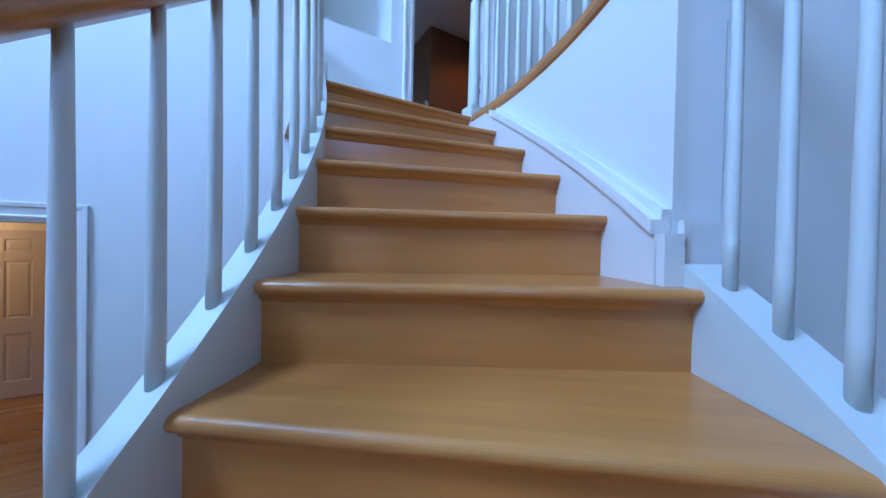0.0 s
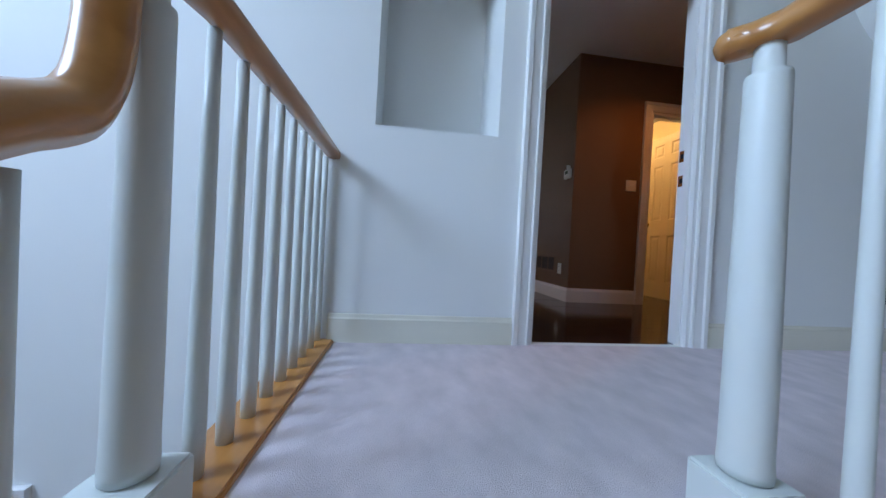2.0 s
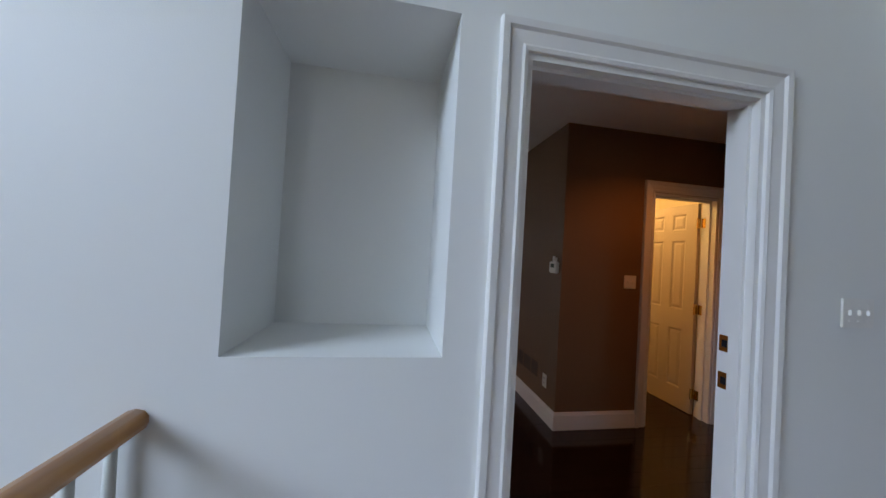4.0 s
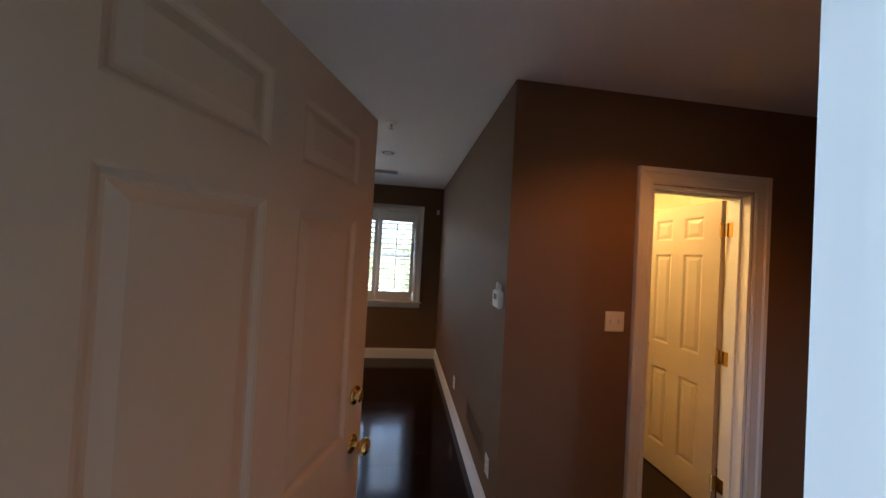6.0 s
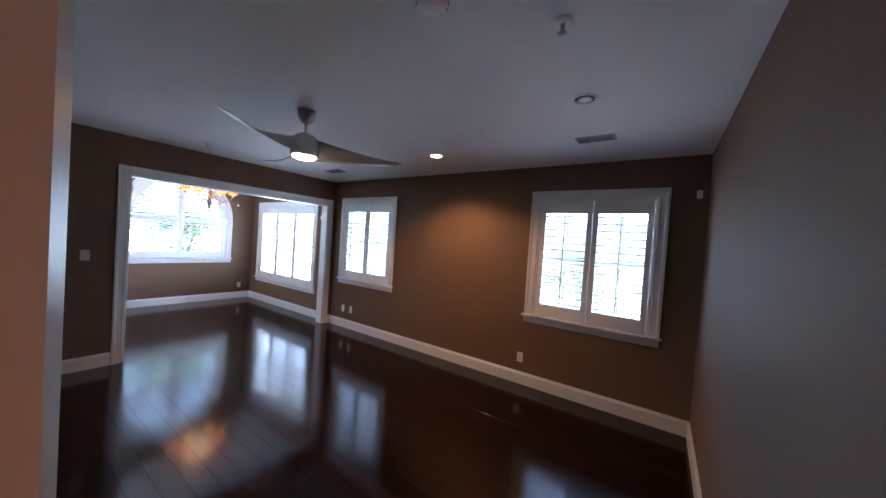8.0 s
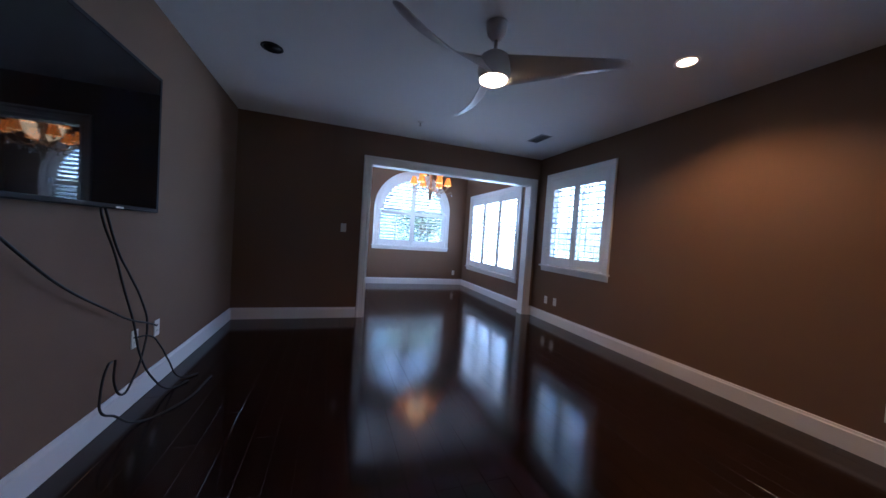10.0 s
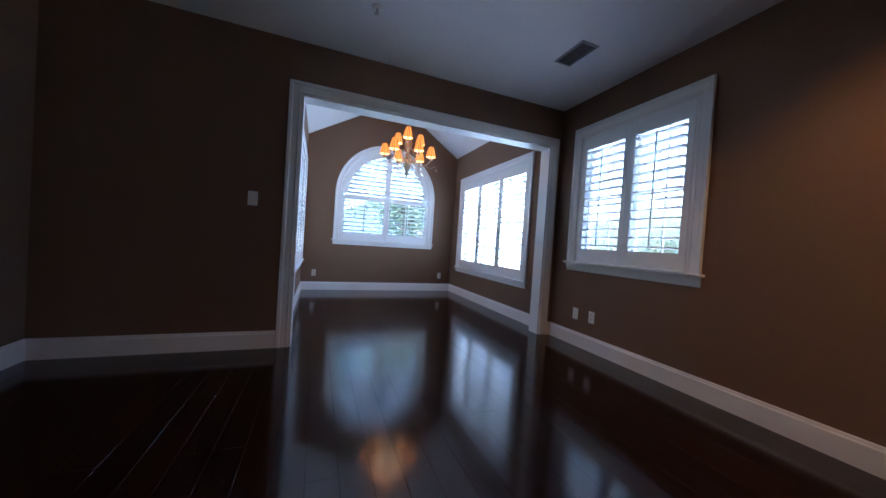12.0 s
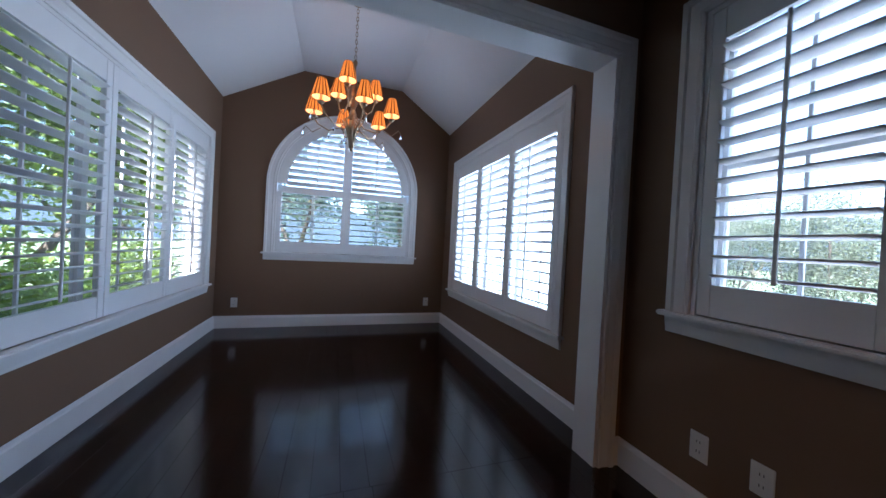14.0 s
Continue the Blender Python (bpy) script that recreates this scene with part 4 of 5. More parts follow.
def plate(name, m, gangs, label, kind):
    """A wall plate facing local -y, with switches or sockets."""
    e = tagged(empty(name, m), label, kind)
    w = 0.07 + 0.046 * (gangs - 1)
    part("cover_plate", B(-w / 2, -0.0055, -0.057, w / 2, 0.0, 0.057, bevel=0.002), PLATE, e)
    for g in range(gangs):
        x = (g - (gangs - 1) / 2) * 0.046
        if kind == "outlet":
            for z in (-0.02, 0.02):
                part("socket", B(x - 0.015, -0.0075, z - 0.014, x + 0.015, -0.004, z + 0.014, bevel=0.001), PLATE, e)
                for sx in (-0.006, 0.006):
                    part("slot", B(x + sx - 0.0012, -0.0082, z - 0.004, x + sx + 0.0012, -0.0073, z + 0.006), BLACKP, e, "dark socket slot")
        else:
            bm = B(x - 0.005, -0.014, -0.008, x + 0.005, -0.004, 0.012, bevel=0.0015)
            part("toggle", bm, PLATE, e)
            for z in (-0.03, 0.03):
                part("screw", B(x - 0.003, -0.0068, z - 0.003, x + 0.003, -0.004, z + 0.003), PLATE, e)
    return e


def facing(x, y, z, deg):
    return pose(x, y, z, 0, 0, deg)


OUT = "white outlet plate above the baseboard"
plate("light_switch", facing(1.42, 0.0, 1.25, 0), 3, "white triple switch plate on the landing wall", "switch")
plate("light_switch", facing(1.655, EY, 1.24, 0), 2, "white double switch plate beside the closet door", "switch")
plate("light_switch", facing(XW, 1.556, 1.216, 90), 1, "white switch plate beside the alcove opening", "switch")
for x, z in ((-0.595, 0.311), (-3.846, 0.324), (-3.638, 0.33)):
    plate("outlet", facing(x, NW, z, 0), 1, OUT, "outlet")
for y in (2.01, 4.352):
    plate("outlet", facing(XA, y, 0.3, 90), 1, OUT, "outlet")
for y in (1.665, 2.88):
    plate("outlet", facing(EX, y, 0.33, -90), 1, OUT, "outlet")
for x, z in ((-2.234, 0.407), (-2.5, 0.402)):
    plate("outlet", facing(x, TVY, z, 180), 1, "white outlet plate behind the television cables", "outlet")

# thermostat with its little sensor on top
th = tagged(empty("thermostat", facing(EX, 1.577, 1.33, -90)), "white thermostat with a grey display", "thermostat")
part("body", B(-0.06, -0.03, -0.05, 0.06, 0.0, 0.05, bevel=0.008), PLATE, th)
part("display", B(-0.03, -0.032, -0.002, 0.028, -0.029, 0.03), mat("grey_display", (0.12, 0.15, 0.13), 0.2), th, "grey-green display")
part("base_plate", B(-0.035, -0.012, 0.05, 0.025, 0.0, 0.085, bevel=0.003), PLATE, th)
part("sensor_cap", B(-0.018, -0.024, 0.052, 0.016, -0.012, 0.095, bevel=0.004), PLATE, th)
sn = tagged(empty("corner_sensor", pose(0.947, NW - 0.02, 2.185)), "small white sensor in the room corner", "sensor")
part("housing", B(-0.02, -0.025, -0.035, 0.02, 0.02, 0.035, bevel=0.005), PLATE, sn)


def grille(name, w, h, m, label, frame_mat, slats_n, upright=False):
    """A vent grille facing local -y."""
    e = tagged(empty(name, m), label, "vent")
    part("backing", B(-w / 2 + 0.004, -0.002, -h / 2 + 0.004, w / 2 - 0.004, 0.0, h / 2 - 0.004), VENTDK, e, "dark sheet for the shade behind the slats")
    part("frame", moulding(bmesh.new(), [(-w / 2 + 0.02, -h / 2 + 0.02), (w / 2 - 0.02, -h / 2 + 0.02), (w / 2 - 0.02, h / 2 - 0.02), (-w / 2 + 0.02, h / 2 - 0.02)], [(0, 0.001), (0, 0.008), (0.018, 0.004), (0.02, 0.001)], lambda u, v, d: (u, -d, v), True), frame_mat, e)
    first = None
    for k in range(slats_n):
        f = (k + 0.5) / slats_n - 0.5
        if first is None:
            bm = B(-0.0012, -0.007, -h / 2 + 0.02, 0.0012, -0.002, h / 2 - 0.02) if upright else B(-w / 2 + 0.02, -0.007, -0.0012, w / 2 - 0.02, -0.002, 0.0012)
            first = part("slat", bm, frame_mat, e)
            first.matrix_basis = pose(f * (w - 0.04), 0, 0) if upright else pose(0, 0, f * (h - 0.04))
        else:
            again(first, e, pose(f * (w - 0.04), 0, 0) if upright else pose(0, 0, f * (h - 0.04)))
    for f in (-0.17, 0.17):
        if not upright:
            part("divider", B(f * w - 0.004, -0.0085, -h / 2 + 0.02, f * w + 0.004, -0.001, h / 2 - 0.02), frame_mat, e)
    return e


grille("wall_vent", 0.44, 0.2, facing(2.29, 0.0, 0.37, 0), "white wall vent low on the landing wall", TRIM, 9)
grille("return_vent", 0.5, 0.18, facing(EX, 2.02, 0.375, -90), "brown painted return vent low on the wall", BROWN, 10)
GREYV = mat("grey_vent_paint", (0.3, 0.3, 0.31), 0.4, vary=0.06, scale=10)
grille("ceiling_vent", 0.3, 0.16, pose(0.19, 3.795, CZ, 90, 0, 0), "grey ceiling vent with dark slots", GREYV, 8)
grille("ceiling_vent", 0.32, 0.17, pose(-3.355, 3.905, CZ, 90, 0, 0), "grey ceiling vent with dark slots", GREYV, 16, True)

# ---- ceiling fittings ----
# the next two colours hold the shade inside the cans; the discs are flat
DARKCAN = mat("black_can_lining", (0.01, 0.01, 0.01), 0.5, vary=0.2)
MIRRORCAN = mat("bright_reflector", (0.16, 0.16, 0.17), 0.3, 1.0, vary=0.05)
LITCAN = glow("warm_lamp_face", (1.0, 0.6, 0.26), 1.2)


def can(x, y, face, label, ring_mat=TRIM, lit=False):
    e = tagged(empty("recessed_light", pose(x, y, CZ)), label, "ceiling light", group="recessed ceiling lights")
    prof = [(0.078, -0.001), (0.08, -0.005), (0.074, -0.008), (0.062, -0.006), (0.06, -0.002)]
    bm = bmesh.new()
    n = 28
    rings = [[bm.verts.new((r * math.cos(2 * math.pi * k / n), r * math.sin(2 * math.pi * k / n), z)) for k in range(n)] for r, z in prof]
    for p, q_ in zip(rings, rings[1:]):
        for k in range(n):
            bm.faces.new((p[k], p[(k + 1) % n], q_[(k + 1) % n], q_[k]))
    part("trim_ring", bm, ring_mat, e, smooth=True)
    part("lens" if lit else "reflector", turned(bmesh.new(), [(0.06, -0.003), (0.045, -0.0022), (0.02, -0.0016), (0.004, -0.0012)], n), face, e, smooth=True)
    if face is MIRRORCAN:
        part("lamp_face", turned(bmesh.new(), [(0.02, -0.012), (0.04, -0.009), (0.042, -0.003)], n), mat("lamp_glass", (0.85, 0.85, 0.86), 0.2), e, "unlit lamp face", smooth=True)
    return e


can(0.25, 3.02, MIRRORCAN, "unlit recessed ceiling light with a dark reflector")
can(-1.41, 3.755, LITCAN, "lit recessed ceiling light glowing warm", lit=True)
# fixture added for the assumed entry lamp
can(1.7, 0.62, LITCAN, "assumed lit recessed ceiling light in the entry, out of view", lit=True)
can(-2.58, 0.912, DARKCAN, "flat black disc and ring for the shade in an empty can", DARKCAN)


def sprinkler(x, y):
    e = tagged(empty("sprinkler", pose(x, y, CZ)), "chrome fire sprinkler in the ceiling", "sprinkler")
    part("escutcheon", turned(bmesh.new(), [(0.04, -0.001), (0.04, -0.004), (0.028, -0.01), (0.012, -0.012)], 20), PLATE, e, smooth=True)
    part("head", turned(bmesh.new(), [(0.009, -0.01), (0.009, -0.03), (0.004, -0.034), (0.004, -0.045), (0.018, -0.046), (0.018, -0.049)], 12), STEEL, e, "chrome sprinkler head", smooth=True)


sprinkler(0.309, 2.263)
sprinkler(-3.554, 2.354)
sd = tagged(empty("smoke_detector", pose(-0.08, 1.89, CZ)), "white round smoke detector on the ceiling", "smoke detector")
part("base", turned(bmesh.new(), [(0.07, -0.001), (0.07, -0.012), (0.066, -0.014)], 28), PLATE, sd, smooth=True)
part("cover", turned(bmesh.new(), [(0.06, -0.013), (0.062, -0.02), (0.058, -0.036), (0.045, -0.046), (0.01, -0.049)], 28), PLATE, sd, smooth=True)
for k in range(12):
    a = math.pi * k / 6
    part("slot", B(0.0605, -0.004, -0.032, 0.063, 0.004, -0.02), VENTDK, sd, "dark slot", m=pose(0, 0, 0, 0, 0, math.degrees(a)))

# ceiling fan with three curved blades
FX, FY = -1.62, 2.34
FANM = mat("fan_grey", (0.5, 0.49, 0.48), 0.28, 0.2, vary=0.06, scale=6)
fan = tagged(empty("ceiling_fan", pose(FX, FY, CZ)), "grey three-blade ceiling fan with a lit lamp", "ceiling fan")
part("canopy", turned(bmesh.new(), [(0.066, -0.001), (0.066, -0.03), (0.056, -0.07), (0.03, -0.1), (0.018, -0.105)], 28), FANM, fan, smooth=True)
part("downrod", turned(bmesh.new(), [(0.012, -0.1), (0.012, -0.19)], 14), STEEL, fan, smooth=True)
part("motor_housing", turned(bmesh.new(), [(0.02, -0.17), (0.055, -0.185), (0.088, -0.21), (0.1, -0.25), (0.104, -0.3), (0.1, -0.338), (0.09, -0.35)], 32), FANM, fan, smooth=True)
part("lamp_disc", turned(bmesh.new(), [(0.088, -0.348), (0.086, -0.358), (0.068, -0.368), (0.02, -0.373)], 28), glow("fan_lamp_face", (1.0, 0.62, 0.3), 1.3), fan, "glowing round lamp", smooth=True)
for deg in (57, 177, 297):
    bm = bmesh.new()
    up_, dn = [], []
    n = 14
    for k in range(n + 1):
        f = k / n
        r = 0.07 + 0.7 * f
        sweepy = -0.05 * math.sin(f * math.pi * 0.9) + 0.01
        wid = 0.175 * (1 - f) + 0.075 * f
        pitch = -radians(40 * (1 - f) ** 1.5 + 15)
        z = -0.29 - 0.014 * f - 0.02 * math.sin(f * math.pi)
        tip = 1.0 if f < 0.93 else 0.8
        for side, store in ((0.006, up_), (-0.006, dn)):
            th_ = side * (1 - 0.6 * f)
            row = []
            for s_ in (-1, -0.5, 0, 0.5, 1):
                yy = s_ * wid * 0.5 * tip
                row.append(bm.verts.new((r + (0.02 * (1 - s_ * s_) if f > 0.97 else 0), sweepy + yy * math.cos(pitch), z + yy * math.sin(pitch) + th_ * (1 - abs(s_) * 0.8))))
            store.append(row)
    for L in (up_, dn):
        for k in range(n):
            for j in range(4):
                bm.faces.new((L[k][j], L[k + 1][j], L[k + 1][j + 1], L[k][j + 1]))
    for k in range(n):
        bm.faces.new((up_[k][0], dn[k][0], dn[k + 1][0], up_[k + 1][0]))
        bm.faces.new((up_[k][4], up_[k + 1][4], dn[k + 1][4], dn[k][4]))
    for k in (0, n):
        for j in range(4):
            bm.faces.new((up_[k][j], up_[k][j + 1], dn[k][j + 1], dn[k][j]))
    part("blade", bm, FANM, fan, smooth=True, m=pose(0, 0, 0, 0, 0, deg))

# ---- television and its cables ----
tv = tagged(empty("television", pose(-1.6, TVY - 0.005, 1.62)), "black flat television mounted on the brown wall", "television")
part("screen", B(-0.64, 0.0865, -0.39, 0.64, 0.09, 0.4), GLOSSK, tv, "glossy black screen")
bm = bmesh.new()
moulding(bm, [(-0.64, -0.39), (-0.64, 0.4), (0.64, 0.4), (0.64, -0.39)][::-1], [(0, 0.05), (0, 0.092), (0.018, 0.094), (0.024, 0.088), (0.024, 0.05)], lambda u, v, d: (u, d, v), True)
part("bezel", bm, BLACKP, tv)
part("back_shell", B(-0.655, 0.055, -0.405, 0.655, 0.086, 0.415), BLACKP, tv)
part("wall_mount", B(-0.25, 0.007, -0.2, 0.25, 0.054, 0.2), BLACKP, tv)
part("badge", B(-0.3, 0.0945, -0.41, -0.24, 0.097, -0.4), PLATE, tv, "small pale badge")


def cable(name, pts, r, label, mat_=CABLE):
    cu = bpy.data.curves.new(name, "CURVE")
    cu.dimensions, cu.bevel_depth, cu.bevel_resolution, cu.resolution_u = "3D", r, 2, 8
    sp = cu.splines.new("BEZIER")
    sp.bezier_points.add(len(pts) - 1)
    for bp, p in zip(sp.bezier_points, pts):
        bp.co = p
        bp.handle_left_type = bp.handle_right_type = "AUTO"
    cu.materials.append(mat_)
    tmp = bpy.data.objects.new(name, cu)
    me = bpy.data.meshes.new_from_object(tmp)
    bpy.data.objects.remove(tmp)
    ob = new(name, me)
    if not me.materials:
        me.materials.append(mat_)
    return tagged(ob, label, "cable", group="television cables")


T = TVY
LBL = "black cable hanging below the television"
cable("cable", [(-1.8, T + 0.05, 1.24), (-1.83, T + 0.04, 1.17), (-1.94, T + 0.04, 0.97), (-2.04, T + 0.04, 0.745), (-2.14, T + 0.04, 0.53), (-2.2, T + 0.05, 0.31), (-2.26, T + 0.09, 0.14), (-2.36, T + 0.14, 0.02), (-2.5, T + 0.2, 0.008)], 0.006, LBL)
cable("cable", [(-1.82, T + 0.05, 1.24), (-1.94, T + 0.055, 0.98), (-2.07, T + 0.04, 0.85), (-2.22, T + 0.04, 0.65), (-2.29, T + 0.04, 0.49), (-2.23, T + 0.05, 0.33), (-2.1, T + 0.06, 0.2), (-1.98, T + 0.07, 0.17), (-1.93, T + 0.06, 0.26), (-1.955, T + 0.05, 0.38)], 0.006, LBL)
cable("cable", [(-1.955, T + 0.035, 0.37), (-1.89, T + 0.05, 0.37), (-1.82, T + 0.06, 0.25), (-1.81, T + 0.07, 0.16), (-1.88, T + 0.09, 0.1), (-1.95, T + 0.14, 0.02), (-2.15, T + 0.28, 0.008), (-2.55, T + 0.33, 0.008)], 0.006, LBL)
cable("cable", [(-1.0, T + 0.02, 1.34), (-1.29, T + 0.035, 1.09), (-1.39, T + 0.04, 1.0), (-1.57, T + 0.04, 0.86), (-1.9, T + 0.04, 0.67), (-2.1, T + 0.04, 0.565), (-2.3, T + 0.04, 0.49), (-2.46, T + 0.02, 0.43)], 0.006, "black cable looped along the wall to the outlet")
cable("cable", [(-2.2, T + 0.015, 0.425), (-2.29, T + 0.05, 0.41), (-2.42, T + 0.06, 0.3), (-2.5, T + 0.08, 0.16), (-2.52, T + 0.14, 0.03), (-2.62, T + 0.22, 0.008)], 0.005, "black cable plugged into the low outlet")

# ---- chandelier ----
HX, HY, HZ = -5.85, 3.2, 3.163
CHB = mat("antique_silver_gilt", (0.42, 0.34, 0.24), 0.32, 1.0, vary=0.2, scale=25)
SHADE = bpy.data.materials.new("pleated_amber_shade")
SHADE.use_nodes = True
n_, l_ = SHADE.node_tree.nodes, SHADE.node_tree.links
tl, df, mx_, em, ad = (n_.new("ShaderNode" + k) for k in ("BsdfTranslucent", "BsdfDiffuse", "MixShader", "Emission", "AddShader"))
tl.inputs[0].default_value, df.inputs[0].default_value = (0.9, 0.42, 0.1, 1), (0.5, 0.2, 0.05, 1)
wv, vr, tcs = n_.new("ShaderNodeTexNoise"), n_.new("ShaderNodeMapRange"), n_.new("ShaderNodeTexCoord")
wv.inputs["Scale"].default_value = 60
l_.new(tcs.outputs["Object"], wv.inputs[0])
l_.new(wv.outputs[0], vr.inputs[0])
vr.inputs[3].default_value, vr.inputs[4].default_value = 0.004, 0.07
em.inputs[0].default_value = (1.0, 0.4, 0.08, 1)
l_.new(vr.outputs[0], em.inputs[1])
l_.new(tl.outputs[0], mx_.inputs[1])
l_.new(df.outputs[0], mx_.inputs[2])
l_.new(mx_.outputs[0], ad.inputs[0])
l_.new(em.outputs[0], ad.inputs[1])
l_.new(ad.outputs[0], n_["Material Output"].inputs[0])
# shadow of the pleat folds as brown paint; also colours the bottom rim
FOLDDK = mat("brown_pleat_rib", (0.16, 0.05, 0.014), 0.7, vary=0.2, scale=40)
SHADEIN = glow("lit_shade_lining", (1.0, 0.54, 0.18), 0.21)
BULB = glow("candle_bulb", (1.0, 0.8, 0.5), 0.5)
ch = tagged(empty("chandelier", pose(HX, HY, HZ)), "silver-gilt chandelier with nine pleated amber shades and crystals", "chandelier")
part("canopy", turned(bmesh.new(), [(0.06, -0.001), (0.06, -0.008), (0.04, -0.025), (0.012, -0.035)], 24), CHB, ch, smooth=True)
link = None
for k in range(14):
    mm = pose(0, 0, -0.05 - 0.033 * k, 0, 0, 90 * (k % 2))
    if link is None:
        pts_ = [(0.009 * math.cos(a), 0, 0.021 * math.sin(a)) for a in [2 * math.pi * j / 14 for j in range(14)]]
        link = part("chain_link", sweep(bmesh.new(), pts_, circle(0.0026, 6), up=(0, 1, 0), closed=True), CHB, ch, "chain link", smooth=True)
        link.matrix_basis = mm
    else:
        again(link, ch, mm)
part("stem", turned(bmesh.new(), [(0.006, -0.5), (0.02, -0.52), (0.012, -0.56), (0.01, -0.66), (0.03, -0.7), (0.045, -0.76), (0.05, -0.82), (0.035, -0.88), (0.018, -0.93), (0.03, -0.96), (0.034, -1.0), (0.016, -1.04)], 20), CHB, ch, "turned silver-gilt stem", smooth=True)
for k in range(8):
    a = 2 * math.pi * k / 8
    sp_ = [(0.012 * math.cos(a), 0.012 * math.sin(a), -1.26), (0.02 * math.cos(a), 0.02 * math.sin(a), -1.2), (0.045 * math.cos(a), 0.045 * math.sin(a), -1.1), (0.085 * math.cos(a), 0.085 * math.sin(a), -1.03)]
    part("leaf_rib", sweep(bmesh.new(), sp_, circle(0.009, 6)), CHB, ch, smooth=True)
part("finial", turned(bmesh.new(), [(0.004, -1.29), (0.014, -1.275), (0.016, -1.26), (0.01, -1.24), (0.02, -1.2), (0.028, -1.1), (0.03, -1.03)], 16), CHB, ch, smooth=True)


def shade_mesh():
    bm = bmesh.new()
    n = 42
    rings = []
    for r, z in ((0.071, 0.0), (0.0695, 0.006), (0.0635, 0.034), (0.046, 0.102), (0.034, 0.147), (0.032, 0.149)):
        rings.append([bm.verts.new(((r + (0.0022 if k % 2 else -0.0022)) * math.cos(2 * math.pi * k / n), (r + (0.0022 if k % 2 else -0.0022)) * math.sin(2 * math.pi * k / n), z)) for k in range(n)])
    for p, q_ in zip(rings, rings[1:]):
        for k in range(n):
            # every third pleat takes the painted fold shadow
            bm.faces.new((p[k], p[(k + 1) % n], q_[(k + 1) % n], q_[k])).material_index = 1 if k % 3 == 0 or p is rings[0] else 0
    return bm


def lining_mesh():
    bm = bmesh.new()
    n = 24
    rings = [[bm.verts.new((r * math.cos(2 * math.pi * k / n), r * math.sin(2 * math.pi * k / n), z)) for k in range(n)] for r, z in ((0.066, 0.003), (0.042, 0.1), (0.027, 0.144))]
    for p, q_ in zip(rings, rings[1:]):
        for k in range(n):
            bm.faces.new((p[k], p[(k + 1) % n], q_[(k + 1) % n], q_[k]))
    bm.faces.new(rings[-1])
    return bm


def crystal_mesh():
    return turned(bmesh.new(), [(0.002, 0.0), (0.004, -0.012), (0.011, -0.034), (0.008, -0.046), (0.001, -0.052)], 6)


base_turn = 72.0
made = {}


def put(name, mesh, material, parent, m, label="", smooth=True):
    if name not in made:
        made[name] = part(name, mesh(), material, parent, label, smooth)
        made[name].matrix_basis = m
        return made[name]
    o = again(made[name], parent, m)
    if label:
        o["label"] = label
    return o


for tier, count, rad, ztop, start in ((0, 6, 0.335, -0.985, 30), (1, 3, 0.19, -0.79, 0)):
    for k in range(count):
        d = base_turn - 90 + start + 360 / count * k
        a = radians(d)
        c, s = math.cos(a), math.sin(a)
        z0 = -0.99 if tier == 0 else -0.82
        arm = [(0.03, z0 + 0.0), (0.10, z0 - 0.10), (rad * 0.6, z0 - 0.13), (rad * 0.88, z0 - 0.08), (rad, ztop - 0.03)]
        part("arm", sweep(bmesh.new(), [(r * c, r * s, z) for r, z in arm], circle(0.006, 7)), CHB, ch, "curved silver-gilt arm", smooth=True)
        holder = part("candle_cup", turned(bmesh.new(), [(0.008, -0.035), (0.024, -0.02), (0.03, -0.008), (0.012, -0.006), (0.011, 0.05), (0.004, 0.052)], 14), CHB, ch, smooth=True)
        holder.matrix_basis = pose(rad * c, rad * s, ztop)
        put("bulb", lambda: turned(bmesh.new(), [(0.006, 0.05), (0.013, 0.065), (0.012, 0.08), (0.003, 0.1)], 12), BULB, ch, pose(rad * c, rad * s, ztop), "glowing candle bulb")
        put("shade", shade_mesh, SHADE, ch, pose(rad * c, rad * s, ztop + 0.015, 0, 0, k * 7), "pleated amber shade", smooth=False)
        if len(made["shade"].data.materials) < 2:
            made["shade"].data.materials.append(FOLDDK)
        put("shade_lining", lining_mesh, SHADEIN, ch, pose(rad * c, rad * s, ztop + 0.016), "lit cream shade lining")
        if tier == 0:
            hook = [(rad * 0.8, z0 - 0.11), (rad * 1.02, z0 - 0.15), (rad * 1.2, z0 - 0.1), (rad * 1.26, z0 - 0.13)]
            part("scroll", sweep(bmesh.new(), [(r * c, r * s, z) for r, z in hook], circle(0.004, 6)), CHB, ch, smooth=True)
            put("crystal_drop", crystal_mesh, CRYSTAL, ch, pose(rad * 1.26 * c, rad * 1.26 * s, z0 - 0.135), "clear crystal drop", smooth=False)
            put("crystal_drop", crystal_mesh, CRYSTAL, ch, pose(rad * 0.6 * c, rad * 0.6 * s, z0 - 0.14), "clear crystal drop", smooth=False)
lamp("chandelier_light", "POINT", 0.4, (1.0, 0.66, 0.32), pose(HX, HY, HZ - 0.82), size=0.2)

# ---- closet and lower hall ----
for z in (1.72, 0.98):
    sh = tagged(empty("closet_shelf", pose(0, 0, z)), "white closet shelf with a hanging rod", "shelf")
    part("board", B(1.125, 2.95, 0, 2.98, 3.295, 0.02), TRIM, sh)
    part("cleat", B(1.125, 3.275, -0.07, 2.98, 3.295, -0.001), TRIM, sh)
    part("rod", sweep(bmesh.new(), [(1.13, 3.03, -0.06), (2.98, 3.03, -0.06)], circle(0.015, 12)), STEEL, sh, smooth=True)
